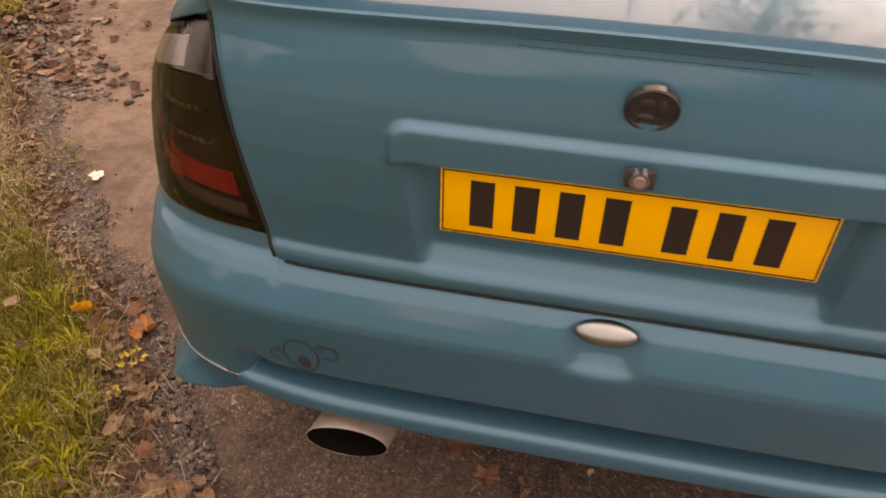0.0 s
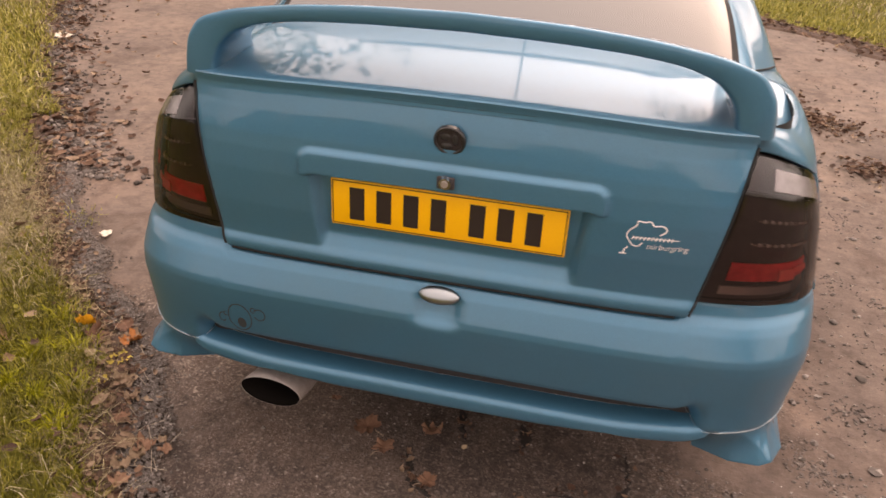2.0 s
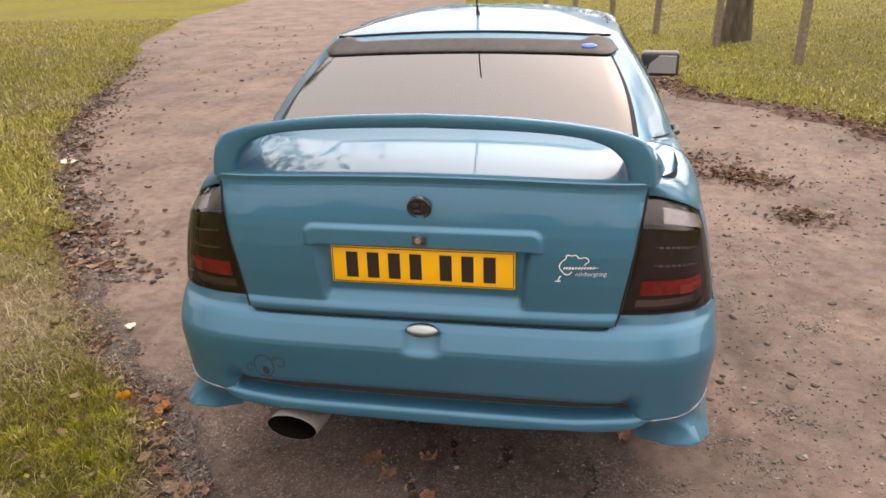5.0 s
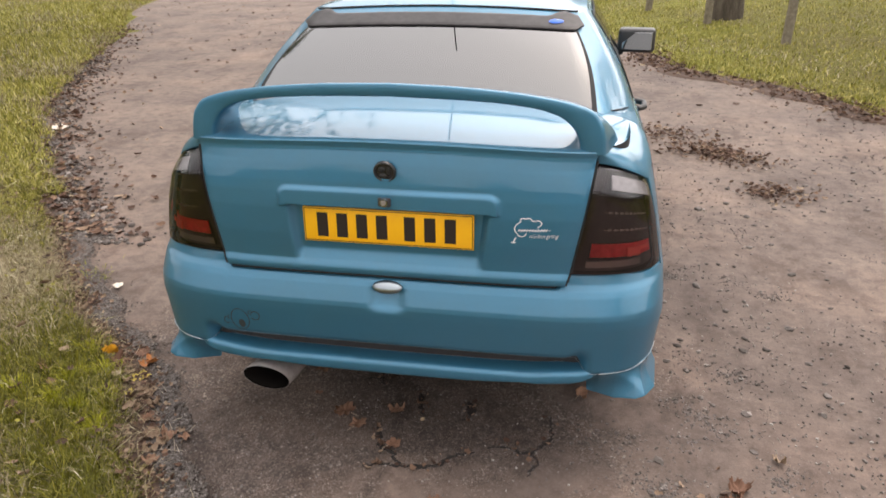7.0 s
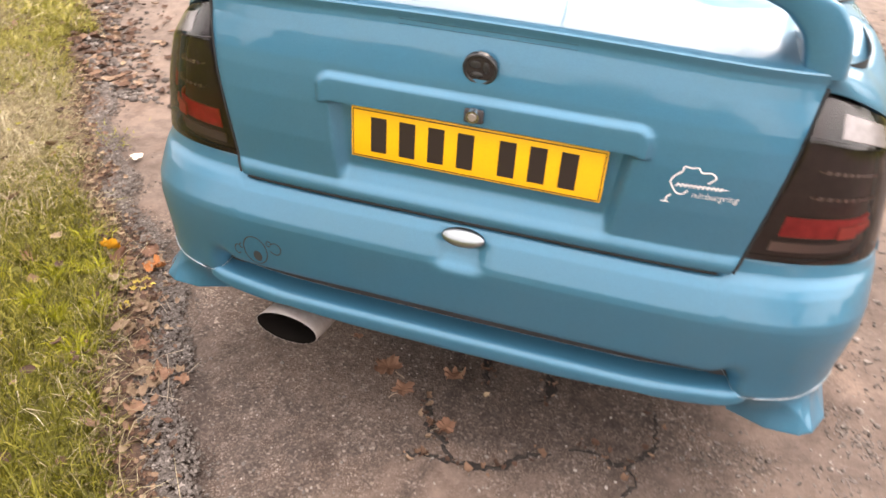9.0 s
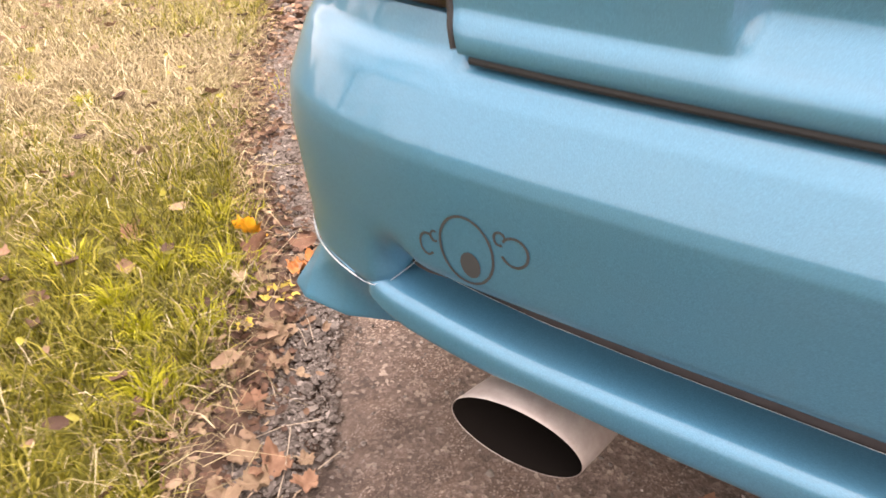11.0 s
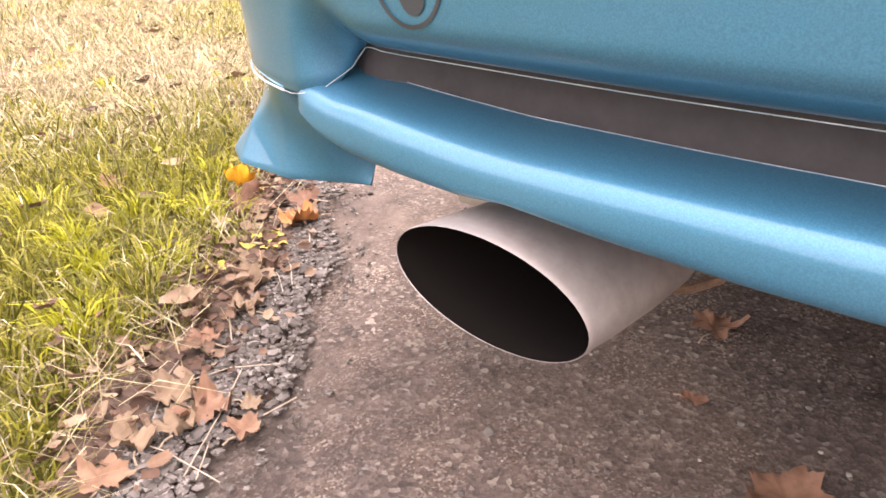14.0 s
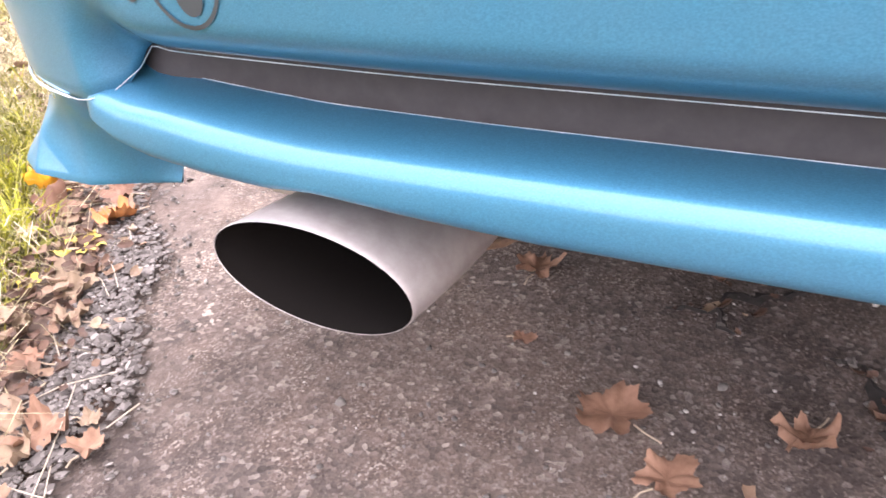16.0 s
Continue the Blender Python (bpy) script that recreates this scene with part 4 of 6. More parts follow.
def lid_y(x, z):
    return float(plan(angle_at(x, z), z, LID)[1])


def bumper_y(x, z):
    return float(plan(angle_at(x, z), z, BUMPER)[1] + 0.052 * smooth(0.474, 0.42, z) ** 1.5 * smooth(0.652, 0.60, abs(x)))


def arc(cx, cz, rx, rz, a0, a1, n_=28, turn=0):
    out = []
    for k in range(n_):
        a = radians(a0 + (a1 - a0) * k / (n_ - 1))
        x, z = rx * math.cos(a), rz * math.sin(a)
        c, s = math.cos(radians(turn)), math.sin(radians(turn))
        out.append((cx + x * c - z * s, cz + x * s + z * c))
    return out


# white racetrack sticker on the lid
def rounded(points, n_=6):
    """A smooth line through the points."""
    p = np.array(points, float)
    p = np.vstack([2 * p[0] - p[1], p, 2 * p[-1] - p[-2]])
    out = []
    for a, b, c, d in zip(p, p[1:], p[2:], p[3:]):
        for t in np.arange(n_) / n_:
            out.append(0.5 * (2 * b + (c - a) * t + (2 * a - 5 * b + 4 * c - d) * t**2 + (3 * b - a - 3 * c + d) * t**3))
    return [tuple(q) for q in out] + [tuple(p[-2])]


loop = rounded([(0.412, 0.841), (0.4034, 0.833), (0.3935, 0.8335), (0.386, 0.841), (0.378, 0.855), (0.384, 0.868), (0.394, 0.877), (0.397, 0.887), (0.409, 0.886), (0.421, 0.888), (0.429, 0.880), (0.444, 0.8815), (0.452, 0.878), (0.4545, 0.871), (0.443, 0.860)])
decal = part("sticker", flat_line(loop, 0.0027, lid_y), WHITE, car, "white racetrack outline sticker")
part("line", flat_line(rounded([(0.371, 0.813), (0.376, 0.814), (0.379, 0.823), (0.384, 0.829)]), 0.003, lid_y), WHITE, decal)
part("line", flat_line([(0.368, 0.8125), (0.383, 0.8135)], 0.0024, lid_y), WHITE, decal)
for k in range(11):
    x = 0.389 + 0.0078 * k
    part("bar", flat_line([(x, 0.8465 + 0.0002 * k), (x + 0.0042, 0.8545 + 0.0002 * k)], 0.0026, lid_y), WHITE, decal)
part("line", flat_line([(0.392, 0.8507), (0.482, 0.853)], 0.0016, lid_y), WHITE, decal)
font = bpy.data.curves.new("lettering", "FONT")
font.body, font.size, font.extrude, font.space_character = "nürburgring", 0.0175, 0.0004, 1.0
letters = new("lettering", font)
bpy.context.view_layer.update()
me = bpy.data.meshes.new_from_object(letters.evaluated_get(bpy.context.evaluated_depsgraph_get()))
bpy.data.objects.remove(letters)
me.transform(Matrix.Translation((0.420, lid_y(0.45, 0.83) - 0.004, 0.829)) @ Euler((radians(90), 0, radians(7))).to_matrix().to_4x4() @ Matrix(((1, 0.22, 0, 0), (0.02, 1, 0, 0), (0, 0, 1, 0), (0, 0, 0, 1))))
for vert in me.vertices:
    vert.co.y = lid_y(vert.co.x, vert.co.z) - 0.0013
finish(me, WHITE, 0)
part("lettering", me, WHITE, decal)

# black line sticker of plain ovals on the bumper
oval = part("sticker", flat_line(arc(-0.484, 0.505, 0.0305, 0.037, 0, 360, 49, 12)[:-1], 0.003, bumper_y, True), INK, car, "black sticker of plain drawn ovals")
for cx, cz, rx, rz in ((-0.479, 0.490, 0.0115, 0.0145),):
    bm = bmesh.new()
    ring = [bm.verts.new((x, bumper_y(x, z) - 0.0012, z)) for x, z in arc(cx, cz, rx, rz, 0, 360, 33, 10)[:-1]]
    bm.faces.new(ring[::-1])
    part("solid_oval", bm, INK, oval)
part("loop", flat_line(arc(-0.431, 0.522, 0.0145, 0.0155, -150, 150, 30), 0.003, bumper_y), INK, oval)
part("loop", flat_line(arc(-0.447, 0.532, 0.006, 0.007, 20, 300, 20), 0.0028, bumper_y), INK, oval)
part("loop", flat_line(arc(-0.531, 0.496, 0.009, 0.0125, 30, 320, 30), 0.0028, bumper_y), INK, oval)
part("loop", flat_line(arc(-0.522, 0.508, 0.0045, 0.006, 60, 320, 20), 0.0025, bumper_y), INK, oval)

# exhaust
ex = np.array([-0.417, -0.055, 0.2925])
ea = np.array([0.0685, 0.016, -0.029])
eb = np.array([0.018, 0.0, 0.0385])
ways = [(0.0, 1.0, 0), (-0.0012, 1.005, 0), (0.0, 1.012, 0), (0.005, 1.014, 0), (0.010, 1.004, 0), (0.03, 1.0, 0), (0.08, 0.96, 0), (0.13, 0.88, 0), (0.165, 0.74, 0.002), (0.19, 0.55, 0.008), (0.23, 0.40, 0.018), (0.45, 0.40, 0.03)]
bm = bmesh.new()
k_ = 48


def ex_ring(f, s, lift, grow=0.0):
    out = []
    for i in range(k_):
        a = 2 * math.pi * i / k_
        p = ex + (ea * math.cos(a) + eb * math.sin(a)) * (s + grow) + np.array([0.22 * f, f, lift + 0.02 * f])
        out.append(bm.verts.new(p))
    return out


rings = [ex_ring(f, s, l_) for f, s, l_ in ways]
for r1, r2 in zip(rings, rings[1:]):
    for i in range(k_):
        bm.faces.new((r1[i], r1[(i + 1) % k_], r2[(i + 1) % k_], r2[i]))
exhaust = part("exhaust", bm, STEEL, car, "dulled steel exhaust with an oval tip")
bm = bmesh.new()
r1, r2 = ex_ring(-0.0006, 0.999, 0), ex_ring(0.12, 0.86, 0)
for i in range(k_):
    bm.faces.new((r1[i], r1[(i + 1) % k_], r2[(i + 1) % k_], r2[i]))
bm.faces.new(r2)
part("bore", bm, SOOT_UNDERSIDE, exhaust, "sooty black inside")
part("hanger", tube([(-0.385, 0.15, 0.226), (-0.365, 0.132, 0.226), (-0.341, 0.13, 0.236), (-0.318, 0.13, 0.252), (-0.29, 0.14, 0.30)], 0.0045, 8), RUST, exhaust, "rusty hanger rod")
part("bracket", box(-0.487, 0.0, 0.326, -0.452, 0.05, 0.338, 0.003), STEEL, exhaust, "pale steel bracket")

# door mirrors and handles
for side in (-1, 1):
    bm = box(-0.104, -0.045, -0.066, 0.104, 0.075, 0.066, 0.022, 4)
    bmesh.ops.transform(bm, matrix=Matrix.Translation((side * 0.85, 2.60, 1.018)) @ Euler((0, 0, radians(side * -6))).to_matrix().to_4x4(), verts=bm.verts)
    mirror = part("door_mirror", bm, BLACK, car, "black door mirror")
    bm = box(-0.084, -0.003, -0.048, 0.084, 0.0, 0.048, 0.001, 1)
    bmesh.ops.transform(bm, matrix=Matrix.Translation((side * 0.85, 2.553, 1.018)) @ Euler((radians(-5), 0, radians(side * -10))).to_matrix().to_4x4(), verts=bm.verts)
    part("mirror_glass", bm, MIRROR, mirror)
    part("arm", tube([(side * 0.67, 2.63, 0.985), (side * 0.72, 2.62, 0.965), (side * 0.78, 2.615, 0.96)], [0.04, 0.034, 0.03], 12), BLACK, mirror)
    part("door_handle", tube([(side * 0.80, 1.42, 0.885), (side * 0.832, 1.45, 0.888), (side * 0.835, 1.53, 0.89), (side * 0.80, 1.57, 0.888)], 0.013, 10), BLACK, car)
    for y in (1.30, 2.55):
        P = [[(side * (float(width_at(0.2 + vv_ * 0.88)) * 1.008 + 0.0015), y + dy, 0.2 + vv_ * (float(shoulder(y)) - 0.2)) for dy in (0, 0.005)] for vv_ in np.linspace(0.06, 0.97, 40)]
        part("door_gap", sheet("door_gap", P, SEAM, 0, 0, side), SEAM, car)

# wheels
for ya in AXLES:
    for side in (-1, 1):
        wheel = part("wheel", tube([(side * 0.60, ya, RW), (side * 0.70, ya, RW)], 0.13, 24), SEAM, car)
        bm = bmesh.new()
        sec = [(0.205, -0.09), (0.26, -0.101), (0.29, -0.096), (0.307, -0.075), (0.3115, -0.03), (0.3115, 0.03), (0.307, 0.075), (0.29, 0.096), (0.26, 0.101), (0.205, 0.09)]
        rings = [[bm.verts.new((side * 0.715 + o, ya + r * math.cos(2 * math.pi * i / 48), RW + r * math.sin(2 * math.pi * i / 48))) for r, o in sec] for i in range(48)]
        for i in range(48):
            for j in range(len(sec) - 1):
                bm.faces.new((rings[i][j], rings[(i + 1) % 48][j], rings[(i + 1) % 48][j + 1], rings[i][j + 1]))
        part("tyre", bm, RUBBER, wheel)
        bm = bmesh.new()
        bmesh.ops.create_cone(bm, cap_ends=True, segments=40, radius1=0.21, radius2=0.21, depth=0.02, matrix=Matrix.Translation((side * 0.74, ya, RW)) @ Euler((0, radians(90), 0)).to_matrix().to_4x4())
        for i in range(5):
            bmesh.ops.create_cube(bm, size=1, matrix=Matrix.Translation((side * 0.77, ya, RW)) @ Euler((radians(72 * i), 0, 0)).to_matrix().to_4x4() @ Matrix.LocRotScale((0, 0, 0.1), None, (0.03, 0.05, 0.2)))
        part("rim", bm, ALLOY, wheel)

# ---- ground and track ----
LEFT_Y = [-60, -6, -2.2, -1.2, -0.5, -0.34, -0.2, 0.05, 0.27, 0.49, 0.72, 1.69, 2.8, 4.5, 6.0, 9.6, 12.5, 19, 29, 46, 90]
LEFT_X = [30, 3.4, 0.75, 0.0, -0.55, -0.69, -0.81, -1.0, -1.15, -1.31, -1.66, -2.5, -3.38, -4.65, -5.4, -7.0, -8.6, -11, -12.9, -15.5, -26]
RIGHT_Y = [-60, -6, 0, 3, 5.3, 5.7, 6.6, 7.25, 8.2, 9.1, 12, 16, 30, 46, 90]
RIGHT_X = [45, 14, 9.5, 6.0, 3.3, 3.05, 2.5, 2.0, 1.57, 1.2, 0.3, -1.0, -5.0, -9.0, -19]


def left_edge(y):
    return np.interp(y, LEFT_Y, LEFT_X) + 0.03 * np.sin(9 * np.asarray(y)) + 0.02 * np.sin(23 * np.asarray(y) + 1)


def right_edge(y):
    return np.interp(y, RIGHT_Y, RIGHT_X) + 0.12 * np.sin(2.3 * np.asarray(y)) + 0.05 * np.sin(7 * np.asarray(y))


def ground_height(x, y):
    inside = np.minimum(x - left_edge(y), right_edge(y) - x)
    return -0.03 + 0.045 * smooth(0.05, -0.18, inside) + 0.25 * smooth(0.0, -6.0, right_edge(y) - x)


g = np.concatenate([-np.geomspace(900, 6, 30), np.linspace(-5.8, 5.8, 117), np.geomspace(6, 900, 30)])
gy = g + 1.0
X, Y = np.meshgrid(g, gy, indexing="ij")
Z = ground_height(X, Y)
Z += 0.012 * np.sin(3.1 * X + 1.7 * np.sin(2.3 * Y)) * np.sin(2.7 * Y) * (Z > -0.02) * (np.hypot(X, Y) < 60)
ground = new("ground", sheet("ground", np.stack([X, Y, Z], -1), GROUND, 0, 0, 1, 0))
tagged(ground, "rough autumn grass verge and open field", "ground", kind="structure")

ty = np.concatenate([np.linspace(-40, -3, 30), np.linspace(-2.9, 6, 179), np.geomspace(6.1, 89, 70)])
tu = np.linspace(0, 1, 90)
Y = np.repeat(ty[:, None], 90, 1)
xl, xr = left_edge(ty) - 0.04, right_edge(ty) + 0.05
X = xl[:, None] + (xr - xl)[:, None] * tu[None, :]
Z = 0.004 * np.sin(2.1 * X + np.sin(1.3 * Y)) * np.sin(1.7 * Y + 0.6 * X) * smooth(0.7, 1.6, np.hypot(X + 0.3, Y - 0.1))
Z = Z - 0.035 * (smooth(0.03, 0, tu) + smooth(0.97, 1, tu))[None, :]
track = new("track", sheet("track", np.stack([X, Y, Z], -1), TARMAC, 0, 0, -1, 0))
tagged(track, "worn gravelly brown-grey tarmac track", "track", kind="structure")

rng = np.random.default_rng(7)

ICO = bmesh.new()
bmesh.ops.create_icosphere(ICO, subdivisions=1, radius=1)
ICO_V = np.array([v.co[:] for v in ICO.verts])
ICO_F = np.array([[v.index for v in f.verts] for f in ICO.faces])
ICO.free()


def scatter(name, template, faces, places, scales, material, flat=(0.7, 1.0), jitter=0.15, label="", category="", sink=0.3, tilt=0.0, sharp=0):
    n_ = len(places)
    base = np.repeat(template[None], n_, 0) * (1 + jitter * rng.standard_normal((n_, len(template), 1)))
    sc = np.stack([scales * rng.uniform(0.8, 1.3, n_), scales * rng.uniform(0.7, 1.0, n_), scales * rng.uniform(*flat, n_)], -1)
    base = base * sc[:, None]
    if tilt:
        a = rng.normal(0, tilt, n_)
        c, s = np.cos(a)[:, None], np.sin(a)[:, None]
        base = np.stack([base[..., 0], c * base[..., 1] - s * base[..., 2], s * base[..., 1] + c * base[..., 2]], -1)
    a = rng.uniform(0, 2 * np.pi, n_)
    c, s = np.cos(a)[:, None], np.sin(a)[:, None]
    base = np.stack([c * base[..., 0] - s * base[..., 1], s * base[..., 0] + c * base[..., 1], base[..., 2]], -1)
    base[..., 2] += (scales * sink)[:, None]
    base = base + places[:, None]
    k = template.shape[0]
    f = (faces[None] + (np.arange(n_) * k)[:, None, None]).reshape(-1, faces.shape[1])
    ob = new(name, mesh_np(name, base.reshape(-1, 3), f, material, sharp))
    return tagged(ob, label, category, kind="stuff")


u = np.linspace(-0.16, 0.13, 9)[None, :]
yy = np.linspace(-1.0, 6, 240)[:, None]
w_ = 1 + 0.35 * np.sin(5.1 * yy) + 0.25 * np.sin(13 * yy + 2)
X = left_edge(yy) + u * w_
Z = 0.006 + 0 * X - 0.03 * smooth(0.09, 0.15, np.abs(u)) + 0.004 * np.sin(31 * X + 17 * yy)
soil = new("verge_soil", sheet("verge_soil", np.stack([X, yy + 0 * X, Z], -1), EARTH, 0, 0, -1, 0))
tagged(soil, "bare brown soil strip between track and grass", "soil", kind="structure")

u = np.linspace(-1, 1, 13)[None, :]
yy = np.linspace(3.4, 12, 200)[:, None]
w_ = 0.28 + 0.09 * np.sin(2.1 * yy) + 0.06 * np.sin(6.3 * yy + 1)
X = right_edge(yy) - 0.16 + u * w_
Z = 0.012 + 0.006 * np.sin(19 * X + 11 * yy) - 0.04 * smooth(0.72, 1.0, np.abs(u))
soil = new("verge_soil", sheet("verge_soil", np.stack([X, yy + 0 * X, Z], -1), EARTH, 0, 0, -1, 0))
tagged(soil, "dark muddy soil strip along the fence side verge", "soil", kind="structure")

# loose chippings along the edge of the track
n_ = 5600
y = rng.uniform(-0.75, 1.6, n_)
x = left_edge(y) + 0.05 + 0.14 * rng.beta(1.4, 1.7, n_)
scatter("gravel", ICO_V, ICO_F, np.stack([x, y, 0.005 + 0.003 * rng.random(n_)], -1), rng.gamma(4, 0.0007, n_) + 0.0024, STONE, (0.3, 0.6), 0.16, "flat dark grey chippings along the track edge", "gravel", 0.12, sharp=24)
n_ = 6000
y = rng.uniform(-0.75, 1.5, n_)
x = left_edge(y) + 0.02 + np.abs(rng.normal(0.06, 0.07, n_))
scatter("gravel", ICO_V, ICO_F, np.stack([x, y, 0.005 * smooth(0.2, 0.12, x - left_edge(y))], -1), rng.gamma(4, 0.0006, n_) + 0.0012, STONE, (0.45, 0.8), 0.2, "fine dark grit between the chippings", "gravel", sharp=18)
n_ = 2600
y = 1.5 + 6 * rng.random(n_) ** 1.6
x = left_edge(y) + np.abs(rng.normal(0.08, 0.2, n_))
scatter("gravel", ICO_V, ICO_F, np.stack([x, y, 0.0 * x], -1), rng.gamma(4, 0.002, n_) + 0.004, STONE, (0.5, 0.8), 0.14, "loose grey chippings further along the track edge", "gravel")
n_ = 3600
y, x = rng.uniform(-0.8, 1.4, n_), rng.uniform(-1.3, 1.5, n_)
ok = x > left_edge(y) + 0.12
scatter("grit", ICO_V, ICO_F, np.stack([x, y, 0.0 * x], -1)[ok], (rng.gamma(2.2, 0.0008, n_) + 0.0009)[ok], PALESTONE, (0.4, 0.7), 0.14, "pale grit bedded in the worn tarmac", "grit", 0.15)
n_ = 3600
y, x = 0.2 + 7.5 * rng.random(n_), rng.uniform(0.9, 4.5, n_)
ok = x < right_edge(y)
scatter("grit", ICO_V, ICO_F, np.stack([x, y, 0.0 * x], -1)[ok], (rng.gamma(2.2, 0.0018, n_) + 0.002)[ok], STONE, (0.4, 0.7), 0.14, "scattered stones on the open side of the track", "grit", 0.15)

n_ = 2200
y = rng.uniform(-2.2, 3.5, n_)
x = 1.25 - 0.12 * y + rng.normal(0.1, 0.4, n_) + 0.9 * rng.random(n_) ** 3
scatter("grit", ICO_V, ICO_F, np.stack([x, y, 0.0 * x], -1), rng.gamma(2.2, 0.0011, n_) + 0.0016, PALESTONE, (0.4, 0.7), 0.14, "band of pale loose grit on the track", "grit", 0.15)

# rough patches of broken surface: clusters of small stones
n_ = 6500
near = np.array([(0.96, -0.09), (1.10, -0.105), (1.26, 0.07), (1.02, -0.24), (1.15, -0.31), (1.16, -0.42), (0.97, 0.45), (0.71, 0.21), (1.07, 0.36), (0.82, 0.0), (0.82, -0.145), (1.01, -0.14), (1.255, -0.39), (1.3, -0.6)])
centre = np.concatenate([near, near + (0.05, -0.06), np.stack([rng.uniform(0.9, 2.4, 32), rng.uniform(-1.4, 2.4, 32)], -1)])
pick = rng.integers(0, len(centre), n_)
xy = centre[pick] + rng.standard_normal((n_, 2)) * rng.uniform(0.025, 0.1, len(centre))[pick][:, None] * (1.0, 0.7)
scatter("grit", ICO_V, ICO_F, np.column_stack([xy, np.zeros(n_)]), rng.gamma(2.2, 0.0011, n_) + 0.0013, STONE, (0.5, 0.9), 0.2, "clusters of dark broken stones on the track", "grit", 0.2, sharp=18)
n_ = 240
xy = np.stack([rng.uniform(0.7, 3.0, n_), rng.uniform(-1.6, 4.0, n_)], -1)
scatter("grit", ICO_V, ICO_F, np.column_stack([xy, np.zeros(n_)]), rng.gamma(2.5, 0.003, n_) + 0.004, STONE, (0.3, 0.6), 0.2, "crumbs of dark mud and stone on the track", "grit", 0.1, sharp=18)

# ---- leaves ----
def leaf_mesh(name, material, size, lobes, curl, seed):
    r = random.Random(seed)
    n_ = 30
    verts, faces = [(0, 0, 0.25 * curl * size)], []
    for ring in (0.5, 1.0):
        for k in range(n_):
            a = 2 * math.pi * k / n_
            rad = size * (0.62 + 0.38 * abs(math.cos(lobes * a / 2)) ** 0.7) * (1 - 0.3 * (math.cos(a) < -0.85)) * (1 + r.uniform(-0.1, 0.1) * ring)
            x_, y_ = ring * rad * math.cos(a), ring * rad * 0.85 * math.sin(a)
            z_ = curl * size * (0.9 * (abs(y_) / size) ** 2 + 0.5 * (x_ / size) ** 2 + 0.12 * math.sin(5 * a + seed) * ring + 0.12 * math.sin(3 * a) * ring)
            verts.append((x_, y_, z_ + 0.003))
    for k in range(n_):
        k2 = (k + 1) % n_
        faces.append((0, 1 + k, 1 + k2))
        faces.append((1 + k, 1 + n_ + k, 1 + n_ + k2, 1 + k2))
    me = bpy.data.meshes.new(name)
    me.from_pydata(verts, [], faces)
    return finish(me, material, 0)


def maple_mesh(name, material, size, lobes, curl, seed):
    """A dry leaf with pointed, toothed lobes, crumpled and curled at the edge."""
    r = random.Random(seed)
    n_, rings = 60, (0.28, 0.55, 0.8, 1.0)
    ph = [r.uniform(0, 6.3) for _ in range(6)]
    verts, faces = [(0, 0, 0.12 * curl * size)], []
    for ring in rings:
        for k in range(n_):
            a = 2 * math.pi * k / n_
            tooth = 1 + (0.09 if k % 4 == 0 else -0.04) * ring**3 + r.uniform(-0.06, 0.06) * ring**2
            rad = size * (0.7 + 0.3 * abs(math.cos(lobes * a / 2)) ** 1.2) * tooth * (1 - 0.35 * max(0, -math.cos(a)) ** 4) * (1 + 0.1 * math.sin(2 * a + ph[0]))
            x_, y_ = ring * rad * math.cos(a), ring * rad * 0.88 * math.sin(a)
            fold = 0.34 * math.sin(6 * x_ / size + ph[1]) * math.sin(5 * y_ / size + ph[2]) + 0.16 * math.sin(13 * x_ / size + 7 * y_ / size + ph[3])
            z_ = curl * size * (0.75 * (abs(y_) / size) ** 2 + 0.4 * (x_ / size) ** 2 + ring * (fold + 0.22 * math.sin(3 * a + ph[4]) * ring) + r.uniform(-0.03, 0.05) * ring)
            verts.append((x_, y_, max(0.0, z_) + 0.003))
    for k in range(n_):
        faces.append((0, 1 + k, 1 + (k + 1) % n_))
        for j in range(len(rings) - 1):
            o = 1 + j * n_
            faces.append((o + k, o + n_ + k, o + n_ + (k + 1) % n_, o + (k + 1) % n_))
    me = bpy.data.meshes.new(name)
    me.from_pydata(verts, [], faces)
    return finish(me, material, 0)


def fallen_leaf(material, size, x, y, z, yaw, tip=0.0, curl=0.4, lobes=5, seed=0, label="", lean=0.0):
    ob = thing("fallen_leaf", label, "leaf", "fallen leaves by the track")
    ob.matrix_world = pose(x, y, z, tip, lean, yaw)
    part("blade", maple_mesh("blade", material, size * 1.02, lobes, curl, seed), material, ob)
    st = tube([(-size * 0.55, 0, 0.003), (-size * 0.9, size * 0.1, 0.004), (-size * 1.3, size * 0.08, 0.002)], [0.0013, 0.001, 0.0012], 5)
    part("stalk", st, TWIG, ob)
    return ob


fallen_leaf(YELLOWLEAF, 0.042, -1.116, 0.265, 0.006, 20, 4, 0.3, 5, 1, "yellow fallen leaf lying on leaf litter")
fallen_leaf(ORANGELEAF, 0.042, -1.284, 0.365, 0.05, 200, 62, 0.55, 3, 2, "orange leaf standing up in the grass")
fallen_leaf(BROWNLEAF, 0.05, -1.24, 0.33, 0.025, 75, 38, 0.7, 5, 3, "dark brown curled leaf propped on edge", 20)
fallen_leaf(PALELEAF, 0.031, -0.868, -0.076, 0.014, 35, 12, 0.9, 3, 4, "tan dry leaf lying on chippings")
fallen_leaf(PALELEAF, 0.028, -0.804, -0.103, 0.014, 110, -12, 1.0, 3, 5, "tan dry leaf lying on chippings")
